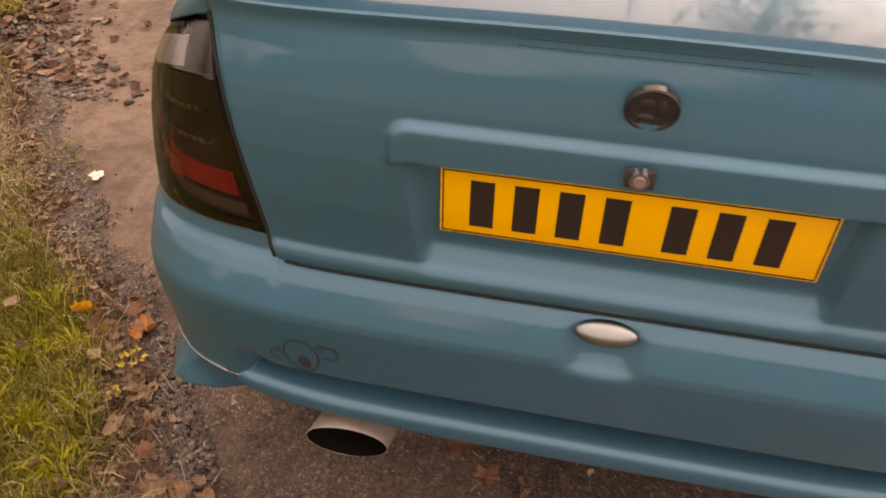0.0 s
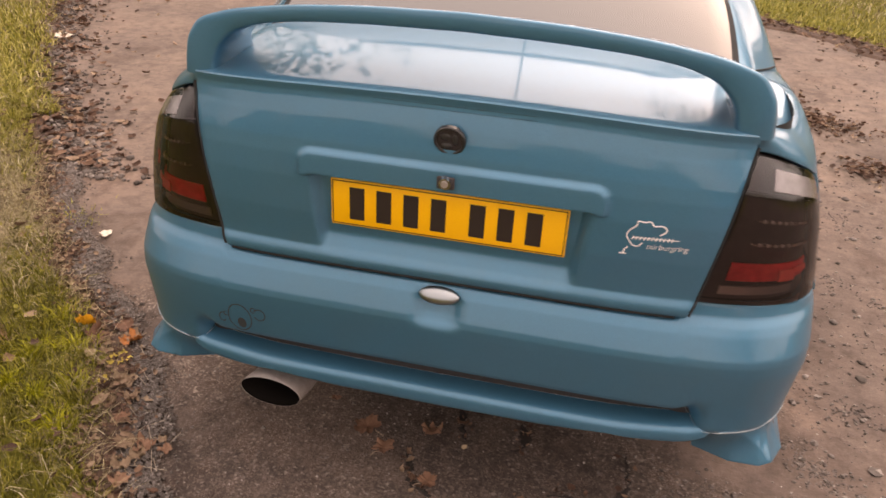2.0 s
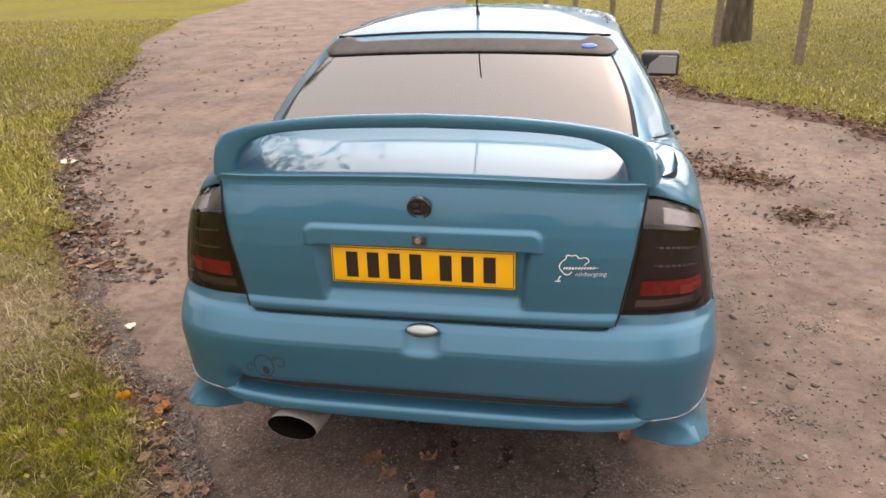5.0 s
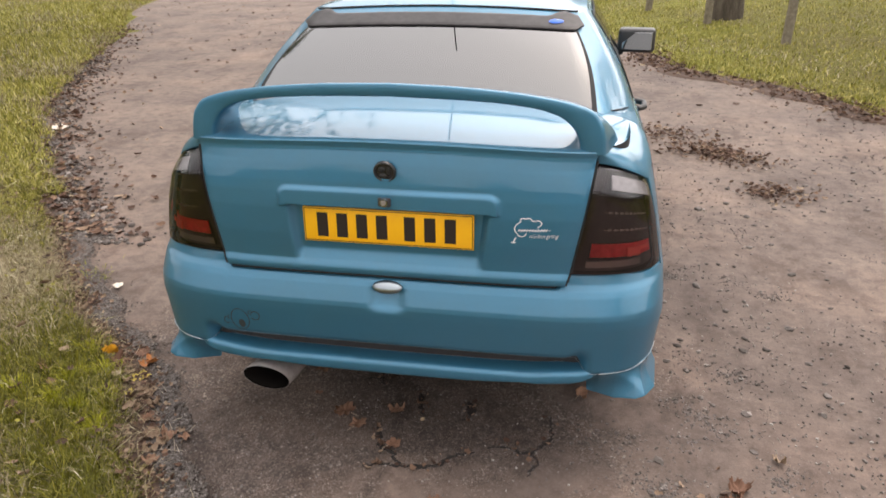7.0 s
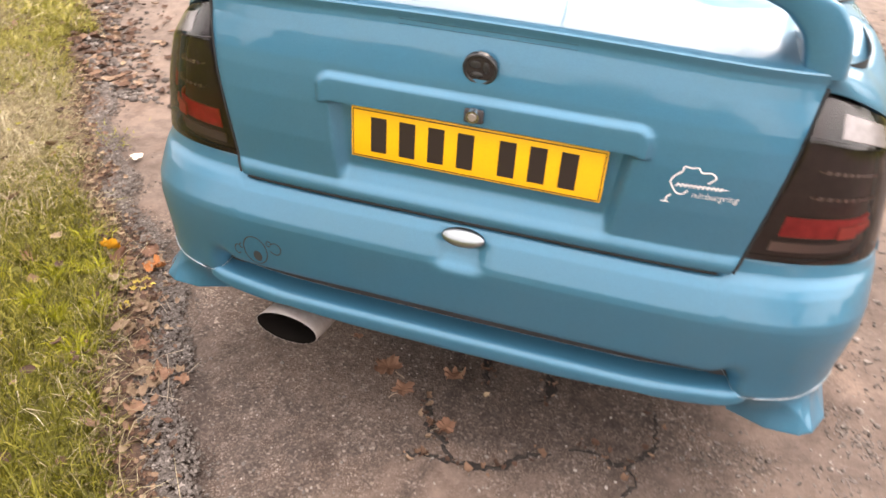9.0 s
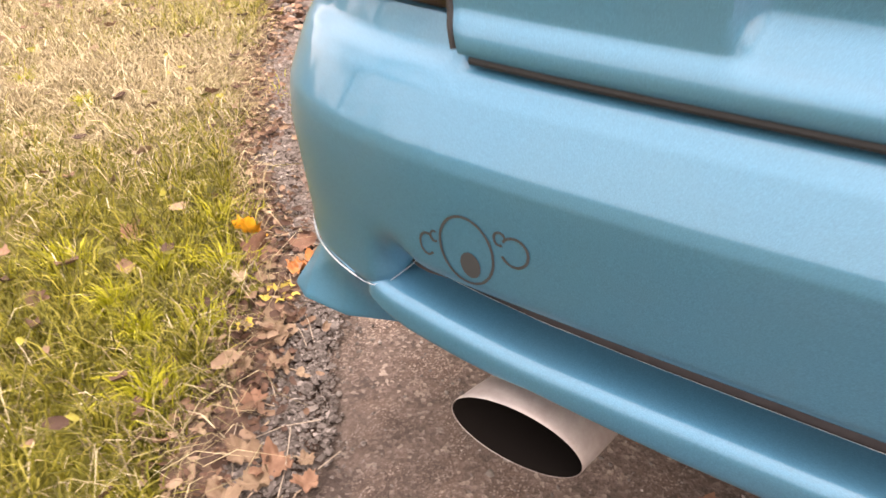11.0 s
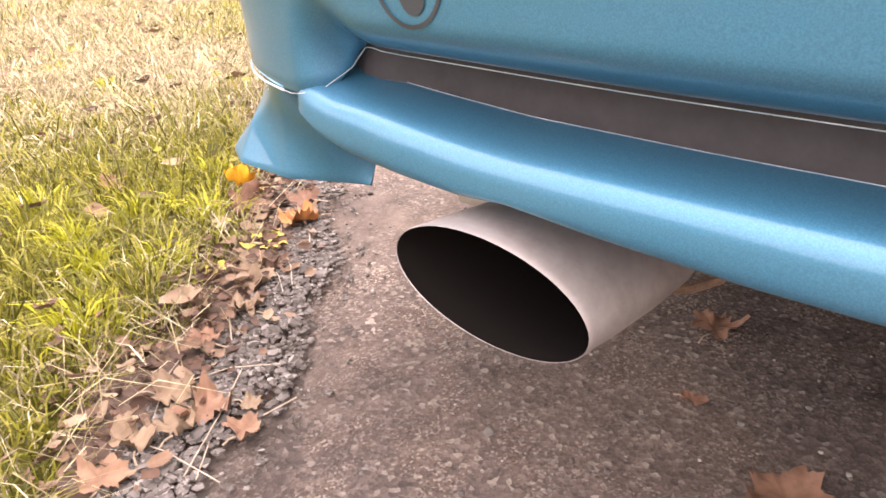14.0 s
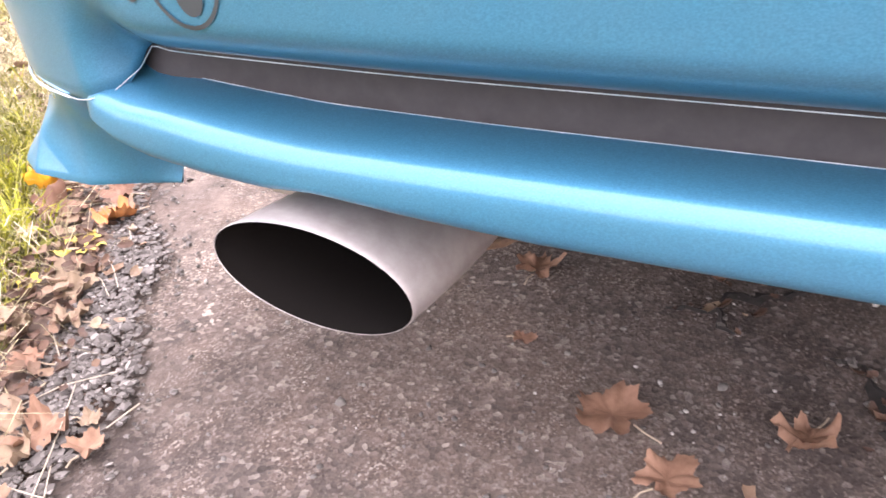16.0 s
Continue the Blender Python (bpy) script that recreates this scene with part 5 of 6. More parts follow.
fallen_leaf(BROWNLEAF, 0.047, -0.241, 0.193, 0.003, 160, 3, 0.35, 5, 6, "rusty brown leaf flat on the tarmac")
fallen_leaf(BROWNLEAF, 0.037, -0.172, 0.122, 0.003, 60, -4, 0.4, 5, 7, "rusty brown leaf flat on the tarmac")
fallen_leaf(BROWNLEAF, 0.016, -0.376, 0.287, 0.003, 10, 6, 0.5, 2, 8, "small rusty leaf on the tarmac")
fallen_leaf(BROWNLEAF, 0.034, -0.048, 0.222, 0.006, 250, 10, 0.9, 5, 9, "brown leaf flat on the tarmac")
fallen_leaf(BROWNLEAF, 0.036, -0.411, 0.451, 0.003, 90, 5, 0.6, 5, 10, "dark leaf on the tarmac behind the exhaust")
fallen_leaf(BROWNLEAF, 0.036, -1.5, 0.217, 0.045, 140, 40, 0.5, 5, 11, "reddish brown leaf caught in the grass")
fallen_leaf(PALELEAF, 0.036, -1.14, 0.385, 0.01, 300, 10, 0.6, 5, 12, "tan leaf among leaf litter")
fallen_leaf(BROWNLEAF, 0.034, -1.19, 0.43, 0.012, 210, -12, 0.5, 5, 13, "rusty leaf among leaf litter")
fallen_leaf(PALELEAF, 0.03, -1.06, 0.19, 0.01, 20, 12, 0.7, 3, 14, "tan leaf among leaf litter")
fallen_leaf(PAPERLEAF, 0.03, -1.664, 0.998, 0.006, 60, 5, 0.4, 3, 15, "bleached white leaf on the track edge")
fallen_leaf(PAPERLEAF, 0.085, -3.95, 3.78, 0.01, 20, 4, 0.3, 2, 16, "long bleached leaf by the verge")
fallen_leaf(BROWNLEAF, 0.026, -0.93, 0.02, 0.012, 200, -14, 0.6, 5, 18, "brown leaf on the chippings")
fallen_leaf(BROWNLEAF, 0.03, -0.80, -0.2, 0.012, 130, 12, 0.6, 5, 19, "brown leaf on the chippings")
fallen_leaf(BROWNLEAF, 0.032, -0.02, 0.03, 0.004, 40, 0, 0.4, 5, 20, "rusty leaf lying in a crack")
fallen_leaf(BROWNLEAF, 0.03, 0.17, -0.22, 0.003, 10, 0, 0.4, 5, 21, "brown leaf on the open tarmac")

fallen_leaf(BROWNLEAF, 0.036, -0.812, -0.066, 0.008, 20, 6, 1.0, 3, 22, "dark brown crumpled leaf under paler ones")
fallen_leaf(RUSTLEAF, 0.042, -1.127, 0.364, 0.01, 250, 8, 0.8, 3, 23, "bright rusty leaf on the leaf litter")
fallen_leaf(YELLOWLEAF, 0.021, -1.09, 0.154, 0.012, 320, 10, 0.7, 2, 24, "small yellow leaf at the grass edge")
fallen_leaf(PALELEAF, 0.033, -1.016, 0.165, 0.008, 75, 5, 0.8, 3, 25, "tan leaf pressed on the chippings")
fallen_leaf(PALELEAF, 0.017, -0.779, -0.029, 0.01, 15, 4, 0.6, 2, 26, "small bleached leaf on the chippings")
fallen_leaf(BROWNLEAF, 0.022, -0.747, -0.063, 0.01, 95, 5, 0.7, 3, 27, "small brown leaf on the chippings")
fallen_leaf(PALELEAF, 0.03, -0.83, -0.15, 0.01, 160, 10, 1.0, 3, 28, "tan crumpled leaf at the grass edge")
fallen_leaf(PALELEAF, 0.03, -0.955, 0.105, 0.01, 200, 8, 0.9, 3, 29, "tan crumpled leaf at the grass edge")
fallen_leaf(PALELEAF, 0.028, -1.0, 0.06, 0.012, 130, -8, 1.0, 3, 30, "tan crumpled leaf in the grass edge")

fallen_leaf(PALELEAF, 0.044, 1.142, -0.209, 0.012, 150, 14, 1.3, 3, 31, "tan curled leaf on loose grit")
fallen_leaf(BROWNLEAF, 0.04, 1.105, -0.02, 0.01, 20, 10, 1.1, 3, 32, "pinkish brown crumpled leaf on the track")
fallen_leaf(BROWNLEAF, 0.036, 1.09, -0.075, 0.006, 260, -8, 0.9, 5, 33, "rusty crumpled leaf on the track")
fallen_leaf(YELLOWLEAF, 0.021, 1.282, -0.104, 0.012, 60, 20, 1.0, 2, 34, "small yellow-green leaf on the track")
fallen_leaf(PALELEAF, 0.026, 1.268, 0.145, 0.008, 160, 25, 1.0, 2, 35, "tan folded leaf on the track")
fallen_leaf(PALELEAF, 0.036, 1.026, -0.362, 0.008, 330, 8, 1.1, 3, 36, "bleached curled leaf on the track")
fallen_leaf(BROWNLEAF, 0.034, 1.281, -0.335, 0.008, 100, 10, 1.0, 3, 37, "brown crumpled leaf on loose grit")
fallen_leaf(BROWNLEAF, 0.02, 0.725, -0.219, 0.006, 10, 12, 1.2, 2, 38, "small dark curled leaf on the open tarmac")
fallen_leaf(BROWNLEAF, 0.03, 0.611, 0.43, 0.012, 70, 35, 1.2, 3, 39, "brown leaf standing by the bumper's corner")
fallen_leaf(PALELEAF, 0.02, 0.167, -0.262, 0.005, 40, 10, 0.9, 3, 40, "small tan leaf on the open tarmac")

LEAF = leaf_mesh("leaf", LITTER, 1.0, 2, 0.8, 3)
LV = np.array([v.co[:] for v in LEAF.vertices])
keep = [0] + [1 + k for k in range(0, 30, 3)] + [31 + k for k in range(0, 30, 3)]
LV = LV[keep]
LF = np.array([(0, 1 + k, 1 + (k + 1) % 10) for k in range(10)] + [(1 + k, 11 + k, 11 + (k + 1) % 10) for k in range(10)] + [(1 + k, 11 + (k + 1) % 10, 1 + (k + 1) % 10) for k in range(10)])
bpy.data.meshes.remove(LEAF)
n_ = 2300
y = rng.uniform(-0.8, 1.8, n_)
x = left_edge(y) + rng.normal(-0.015, 0.062, n_)
scatter("leaf_litter", LV, LF, np.stack([x, y, 0.004 + 0.02 * rng.random(n_)], -1), np.minimum(rng.gamma(2.2, 0.0028, n_) + 0.003, 0.014), LITTER, (0.6, 1.6), 0.1, "brown leaf litter along the verge", "leaf litter", 0.1, 0.5)
n_ = 1500
y = 1.6 + 9 * rng.random(n_) ** 1.5
x = left_edge(y) + rng.normal(0.05, 0.25, n_)
scatter("leaf_litter", LV, LF, np.stack([x, y, 0.004 + 0.01 * rng.random(n_)], -1), rng.uniform(0.012, 0.034, n_), LITTER, (0.6, 1.5), 0.1, "brown leaves along the far verge", "leaf litter", 0.1, 0.4)
spots = np.array([(1.28, 4.35, 0.2), (1.55, 3.95, 0.17), (1.78, 3.7, 0.15), (1.86, 2.95, 0.13), (1.62, 3.85, 0.1)])
pick = rng.integers(0, 5, 900)
xy = spots[pick, :2] + rng.standard_normal((900, 2)) * spots[pick, 2:] * (1.0, 0.8)
scatter("leaf_drift", LV, LF, np.column_stack([xy, 0.004 + 0.015 * rng.random(900)]), rng.uniform(0.008, 0.024, 900), LITTER, (0.6, 1.6), 0.1, "drifts of brown leaves on the muddy track", "leaf litter", 0.1, 0.4)
n_ = 1500
y = rng.uniform(3.6, 11, n_)
x = right_edge(y) + rng.normal(-0.18, 0.2, n_)
scatter("leaf_litter", LV, LF, np.stack([x, y, 0.01 + 0.02 * rng.random(n_)], -1), rng.uniform(0.012, 0.034, n_), LITTER, (0.6, 1.5), 0.1, "brown leaves along the fence side verge", "leaf litter", 0.1, 0.4)
n_ = 700
y, x = 2.5 + 14 * rng.random(n_), rng.uniform(-9, 3, n_)
ok = (x > left_edge(y)) & (x < right_edge(y))
scatter("leaf_litter", LV, LF, np.stack([x, y, 0.004 + 0 * x], -1)[ok], rng.uniform(0.012, 0.034, n_)[ok], LITTER, (0.5, 1.2), 0.1, "single brown leaves strewn over the track", "leaf litter", 0.1, 0.3)


# cracks in the tarmac with soil and grit in them
def crack(points, width):
    pts = [np.array(p, float) for p in points]
    fine_ = []
    for a, b in zip(pts, pts[1:]):
        k = max(2, int(np.linalg.norm(b - a) / 0.012))
        for i in range(k):
            fine_.append(a + (b - a) * i / k + rng.normal(0, 0.004, 2))
    fine_.append(pts[-1])
    bm = bmesh.new()
    rows_ = []
    for k, p in enumerate(fine_):
        d = fine_[min(k + 1, len(fine_) - 1)] - fine_[max(k - 1, 0)]
        d = d / max(np.linalg.norm(d), 1e-6)
        w_ = 1.2 * width * rng.uniform(0.2, 1.0) * (0.3 + 0.7 * math.sin(math.pi * (k + 0.5) / len(fine_)))
        o = np.array([-d[1], d[0]]) * w_ / 2
        rows_.append([bm.verts.new((*(p + o), 0.0015)), bm.verts.new((*p, 0.0045)), bm.verts.new((*(p - o), 0.0015))])
    for a, b in zip(rows_, rows_[1:]):
        bm.faces.new((a[0], b[0], b[1], a[1]))
        bm.faces.new((a[1], b[1], b[2], a[2]))
    part("crack", bm, SOIL, track)


CRACKS = [([(-0.10, -0.085), (-0.02, -0.07), (0.03, -0.068), (0.097, -0.062), (0.141, -0.048), (0.209, 0.019), (0.262, 0.04)], 0.022),
          ([(0.03, -0.068), (-0.02, -0.01), (-0.07, 0.036), (-0.1, 0.12)], 0.028),
          ([(0.30, 0.07), (0.361, 0.088), (0.415, 0.065), (0.456, 0.062), (0.479, 0.106), (0.522, 0.151), (0.51, 0.28)], 0.022),
          ([(0.456, 0.062), (0.477, 0.023), (0.448, -0.053)], 0.016),
          ([(0.235, -0.452), (0.309, -0.432), (0.37, -0.435), (0.393, -0.387), (0.406, -0.328)], 0.016),
          ([(0.37, -0.435), (0.408, -0.459), (0.437, -0.476), (0.481, -0.477), (0.524, -0.498), (0.575, -0.491), (0.621, -0.467), (0.70, -0.44)], 0.017),
          ([(-0.223, 0.421), (-0.161, 0.436), (-0.151, 0.474), (-0.117, 0.479), (-0.06, 0.51)], 0.022),
          ([(-0.161, 0.436), (-0.154, 0.406), (-0.135, 0.388)], 0.016),
          ([(-0.03, 0.38), (0.007, 0.366), (0.014, 0.338), (0.03, 0.28), (0.05, 0.22)], 0.022),
          ([(0.203, 0.215), (0.22, 0.27), (0.2, 0.33)], 0.03)]
for points, width in CRACKS:
    crack(points, width)


def along_cracks(n_, off):
    """Places strewn along the cracks."""
    legs = np.array([(*a, *b) for points, _ in CRACKS for a, b in zip(points, points[1:])])
    size = np.hypot(legs[:, 2] - legs[:, 0], legs[:, 3] - legs[:, 1])
    pick = rng.choice(len(legs), n_, p=size / size.sum())
    return legs[pick, :2] + (legs[pick, 2:] - legs[pick, :2]) * rng.random((n_, 1)) + rng.normal(0, off, (n_, 2))


scatter("leaf_bits", LV, LF, np.column_stack([along_cracks(130, 0.016), np.full(130, 0.004)]), np.minimum(rng.gamma(2, 0.003, 130) + 0.003, 0.013), LITTER, (0.6, 1.6), 0.15, "crumbled leaf bits caught in the cracks", "leaf litter", 0.1, 0.4)
scatter("crack_grit", ICO_V, ICO_F, np.column_stack([along_cracks(520, 0.009), np.zeros(520)]), rng.gamma(2, 0.0008, 520) + 0.0009, STONE, (0.5, 0.8), 0.2, "dark grit along the cracks", "grit", sharp=18)
xy = np.array([(1.1, -0.1), (1.15, -0.28), (1.0, -0.2), (1.28, -0.4)])[rng.integers(0, 4, 260)] + rng.normal(0, 0.07, (260, 2))
scatter("leaf_bits", LV, LF, np.column_stack([xy, np.full(260, 0.004)]), np.minimum(rng.gamma(2, 0.0035, 260) + 0.003, 0.016), LITTER, (0.6, 1.6), 0.15, "crumbled brown leaf bits on loose grit", "leaf litter", 0.1, 0.4)

# ---- grass ----
def blades(name, x, y, z, h, w, lean, material, label, toward=None):
    n_ = len(x)
    a, b = rng.uniform(0, 2 * np.pi, n_), rng.uniform(0, 2 * np.pi, n_)
    b = b if toward is None else toward + 0.25 * b
    side = np.stack([np.cos(a), np.sin(a), 0 * a], -1) * w[:, None]
    way = np.stack([np.cos(b), np.sin(b), 0 * b], -1)
    root = np.stack([x, y, z], -1)
    mid = root + way * (h * lean * 0.35)[:, None] + np.stack([0 * h, 0 * h, h * 0.6], -1)
    tip = root + way * (h * lean)[:, None] + np.stack([0 * h, 0 * h, h * (1.0 - 0.35 * np.minimum(lean, 1.6))], -1)
    v_ = np.stack([root - side, root + side, mid + side * 0.8, mid - side * 0.8, tip], 1).reshape(-1, 3)
    k = np.arange(n_) * 5
    me = bpy.data.meshes.new(name)
    quads, tris = np.stack([k, k + 1, k + 2, k + 3], 1), np.stack([k + 3, k + 2, k + 4], 1)
    loops = np.concatenate([quads.ravel(), tris.ravel()])
    me.vertices.add(len(v_))
    me.vertices.foreach_set("co", v_.ravel())
    me.loops.add(len(loops))
    me.loops.foreach_set("vertex_index", loops.astype(np.int32))
    me.polygons.add(2 * n_)
    me.polygons.foreach_set("loop_start", np.concatenate([np.arange(n_) * 4, 4 * n_ + np.arange(n_) * 3]).astype(np.int32))
    me.update(calc_edges=True)
    me.validate()
    me.materials.append(material)
    return tagged(new(name, me), label, "grass", kind="stuff")


def lumpy(x, y):
    return 0.5 + 0.25 * np.sin(3.7 * x + 1.3 * np.sin(2.9 * y)) + 0.25 * np.sin(4.3 * y + 1.7 * np.sin(3.3 * x + 1))


def near_field(n_, y0, y1, depth, power):
    y = rng.uniform(y0, y1, n_)
    off = -0.02 + depth * rng.random(n_) ** power
    return left_edge(y) - off, y, off


def greenness(x, y, off):
    """How green the verge is: lush by the track, with a dry patch and dry clumps further off."""
    return lumpy(x, y) * 0.6 + 0.24 + 0.12 * smooth(0.5, 0.0, y) + 0.4 * np.exp(-off / 0.3) - 0.45 * np.exp(-((x + 2.4) ** 2 + (y - 0.85) ** 2) / 0.3) - 0.25 * smooth(0.5, 1.1, off) * smooth(0.2, 1.0, y)


def tufts(x, y, off, count, spread):
    """Blades in tussocks round the given places: root, height factor and way of leaning."""
    n_ = len(x)
    size = np.repeat(rng.gamma(3, 0.33, n_), count)
    a = rng.uniform(0, 2 * np.pi, n_ * count)
    r = spread * size * np.abs(rng.standard_normal(n_ * count))
    return np.repeat(x, count) + r * np.cos(a), np.repeat(y, count) + r * np.sin(a), np.repeat(off, count), size, a


x, y, off = near_field(4600, -0.95, 2.5, 2.4, 1.3)
green = greenness(x, y, off) + 0.2 * rng.standard_normal(len(x)) > 0.5
# further along, blades take FARGRASS with its painted-in brightness
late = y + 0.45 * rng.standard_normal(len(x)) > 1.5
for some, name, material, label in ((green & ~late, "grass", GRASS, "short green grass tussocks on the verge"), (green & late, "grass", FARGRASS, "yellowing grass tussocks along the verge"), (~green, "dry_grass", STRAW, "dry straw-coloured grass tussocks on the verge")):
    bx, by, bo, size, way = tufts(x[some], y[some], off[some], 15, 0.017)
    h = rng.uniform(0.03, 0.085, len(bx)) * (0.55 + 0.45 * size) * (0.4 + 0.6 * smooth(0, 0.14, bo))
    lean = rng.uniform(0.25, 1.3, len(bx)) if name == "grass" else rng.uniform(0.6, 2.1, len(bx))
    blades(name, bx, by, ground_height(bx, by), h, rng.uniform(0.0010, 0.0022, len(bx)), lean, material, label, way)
x, y, off = near_field(42000, -0.95, 2.5, 2.4, 1.25)
z = ground_height(x, y)
green = greenness(x, y, off) + 0.4 * rng.standard_normal(len(x)) > 0.5
h = rng.uniform(0.018, 0.055, len(x)) * (0.45 + 0.55 * smooth(0, 0.12, off))
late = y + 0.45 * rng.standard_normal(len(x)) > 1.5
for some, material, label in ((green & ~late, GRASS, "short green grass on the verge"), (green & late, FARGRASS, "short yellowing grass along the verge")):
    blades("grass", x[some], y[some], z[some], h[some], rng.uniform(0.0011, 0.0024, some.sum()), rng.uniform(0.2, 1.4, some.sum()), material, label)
dry = ~green
blades("dry_grass", x[dry], y[dry], z[dry], h[dry] * 1.5, rng.uniform(0.0008, 0.0017, dry.sum()), rng.uniform(0.8, 2.3, dry.sum()), STRAW, "dry straw-coloured grass on the verge")
n_ = 60000
y = 2.2 + 16 * rng.random(n_) ** 1.7
off = 7.5 * rng.random(n_) ** 1.5 - 0.05
x = left_edge(y) - off
green = (lumpy(x * 0.6, y * 0.6) + 0.3 * rng.standard_normal(n_)) > 0.24
h = rng.uniform(0.04, 0.12, n_)
z = ground_height(x, y)
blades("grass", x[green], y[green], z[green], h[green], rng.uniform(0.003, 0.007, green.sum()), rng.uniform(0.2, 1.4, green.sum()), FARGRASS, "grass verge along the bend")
blades("dry_grass", x[~green], y[~green], z[~green], h[~green], rng.uniform(0.003, 0.006, (~green).sum()), rng.uniform(0.5, 2, (~green).sum()), STRAW, "dry grass along the bend")
n_ = 60000
y = 4.8 + 22 * rng.random(n_) ** 1.5
x = right_edge(y) + 10 * rng.random(n_) ** 1.4 - 0.1
green = (lumpy(x * 0.5, y * 0.5) + 0.3 * rng.standard_normal(n_)) > 0.1
z = ground_height(x, y)
h = rng.uniform(0.02, 0.07, n_)
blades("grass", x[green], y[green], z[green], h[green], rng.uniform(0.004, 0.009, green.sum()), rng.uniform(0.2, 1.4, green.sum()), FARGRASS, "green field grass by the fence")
blades("dry_grass", x[~green], y[~green], z[~green], h[~green], rng.uniform(0.004, 0.008, (~green).sum()), rng.uniform(0.5, 2, (~green).sum()), STRAW, "dry grass by the fence")

# coarser grass round the near verge
n_ = 46000
y = rng.uniform(-5.5, 2.6, n_)
off = 6.5 * rng.random(n_) ** 1.3
ok = (y < -0.85) | (off > 1.7)
y, off = y[ok], off[ok]
x = left_edge(y) - off
green = (lumpy(x * 0.8, y * 0.8) + 0.3 * rng.standard_normal(len(x))) > 0.42
z, h, w_ = ground_height(x, y), rng.uniform(0.03, 0.1, len(x)), rng.uniform(0.002, 0.005, len(x))
blades("grass", x[green], y[green], z[green], h[green], w_[green], rng.uniform(0.2, 1.4, green.sum()), GRASS, "green grass round the near verge")
blades("dry_grass", x[~green], y[~green], z[~green], h[~green], w_[~green], rng.uniform(0.5, 2, (~green).sum()), STRAW, "dry grass round the near verge")

# mossy bright tufts and tall dry stalks
xy = np.array([(-2.265, 0.642), (-2.6, 0.656), (-1.547, 0.091), (-1.374, 0.193), (-1.269, 0.268), (-1.16, 0.11), (-1.22, 0.02), (-1.09, -0.07), (-1.42, 0.4), (-1.34, 0.05), (-1.9, 1.1)])
bx, by, bo, size, way = tufts(xy[:, 0], xy[:, 1], 0 * xy[:, 0], 150, 0.035)
blades("grass", bx, by, ground_height(bx, by), rng.uniform(0.03, 0.075, len(bx)), rng.uniform(0.0011, 0.0022, len(bx)), rng.uniform(0.2, 1.2, len(bx)), LUSH, "bright mossy yellow-green tufts in the verge", way)
n_ = 70
x, y = rng.uniform(-3.2, -1.6, n_), rng.uniform(0.1, 1.7, n_)
ok = x < left_edge(y) - 0.25
blades("dry_stalks", x[ok], y[ok], ground_height(x[ok], y[ok]), rng.uniform(0.1, 0.24, ok.sum()), rng.uniform(0.0008, 0.0014, ok.sum()), rng.uniform(0.1, 0.6, ok.sum()), STRAW, "tall thin dry stalks in the verge grass")

# leaves caught in the grass
n_ = 220
y = rng.uniform(-0.8, 2.2, n_)
x = left_edge(y) - 0.05 - 1.5 * rng.random(n_) ** 1.4
scatter("leaf_litter", LV, LF, np.stack([x, y, ground_height(x, y) + 0.02 + 0.02 * rng.random(n_)], -1), rng.uniform(0.01, 0.026, n_), LITTER, (0.6, 1.6), 0.1, "brown leaves caught in the verge grass", "leaf litter", 0.1, 0.5)

# broad-leaved weeds between the grass
n_ = 240
y = rng.uniform(-0.85, 1.9, n_)
x = left_edge(y) - 0.04 - 1.1 * rng.random(n_) ** 1.5
keep = lumpy(2.1 * x, 2.3 * y) > 0.45
scatter("weeds", LV, LF, np.stack([x, y, ground_height(x, y) + 0.018 + 0.03 * rng.random(n_)], -1)[keep], rng.uniform(0.007, 0.015, n_)[keep], GRASS, (0.4, 1.0), 0.08, "small broad green weed leaves in the verge", "weeds", 0.1, 0.45)

# dry stems lying over the litter at the verge's edge
n_ = 1300
y = rng.uniform(-0.85, 1.6, n_)
x = left_edge(y) + rng.normal(-0.08, 0.06, n_)
blades("dry_stems", x, y, 0.008 + 0.015 * rng.random(n_), rng.uniform(0.03, 0.085, n_), rng.uniform(0.0005, 0.0011, n_), rng.uniform(1.3, 2.4, n_), STRAW, "thin dry stems lying over the leaf litter")

# long straws on the chippings
def straw(points, r0=0.0011):
    """A thin bleached stem lying in a slight arch."""
    ob = thing("straw", "thin bleached straw lying on the chippings", "straw", "straws by the track")
    n_ = len(points)
    part("stem", tube([(x, y, 0.011 + 0.006 * math.sin(math.pi * k / (n_ - 1))) for k, (x, y) in enumerate(points)], 0.75 * r0, 6), STEM, ob)


straw([(-0.846, 0.012), (-0.79, -0.060), (-0.741, -0.144)], 0.0013)
straw([(-0.764, -0.096), (-0.727, -0.139)])
straw([(-0.981, 0.100), (-0.952, 0.074), (-0.911, 0.046)], 0.0012)
straw([(-1.108, 0.149), (-1.063, 0.126), (-1.010, 0.107)])
straw([(-1.038, 0.219), (-0.990, 0.195), (-0.957, 0.174)])
straw([(-1.036, 0.251), (-0.999, 0.227), (-0.960, 0.195)])
straw([(-1.144, 0.331), (-1.102, 0.294)], 0.0014)
straw([(-1.087, 0.346), (-1.038, 0.302)], 0.0014)
straw([(-0.878, -0.040), (-0.852, 0.001), (-0.815, 0.048)])
straw([(-0.752, -0.031), (-0.746, 0.014)], 0.0013)
straw([(-0.811, -0.139), (-0.784, -0.137), (-0.704, -0.127)])
straw([(-0.93, -0.02), (-0.90, -0.06), (-0.85, -0.11)])


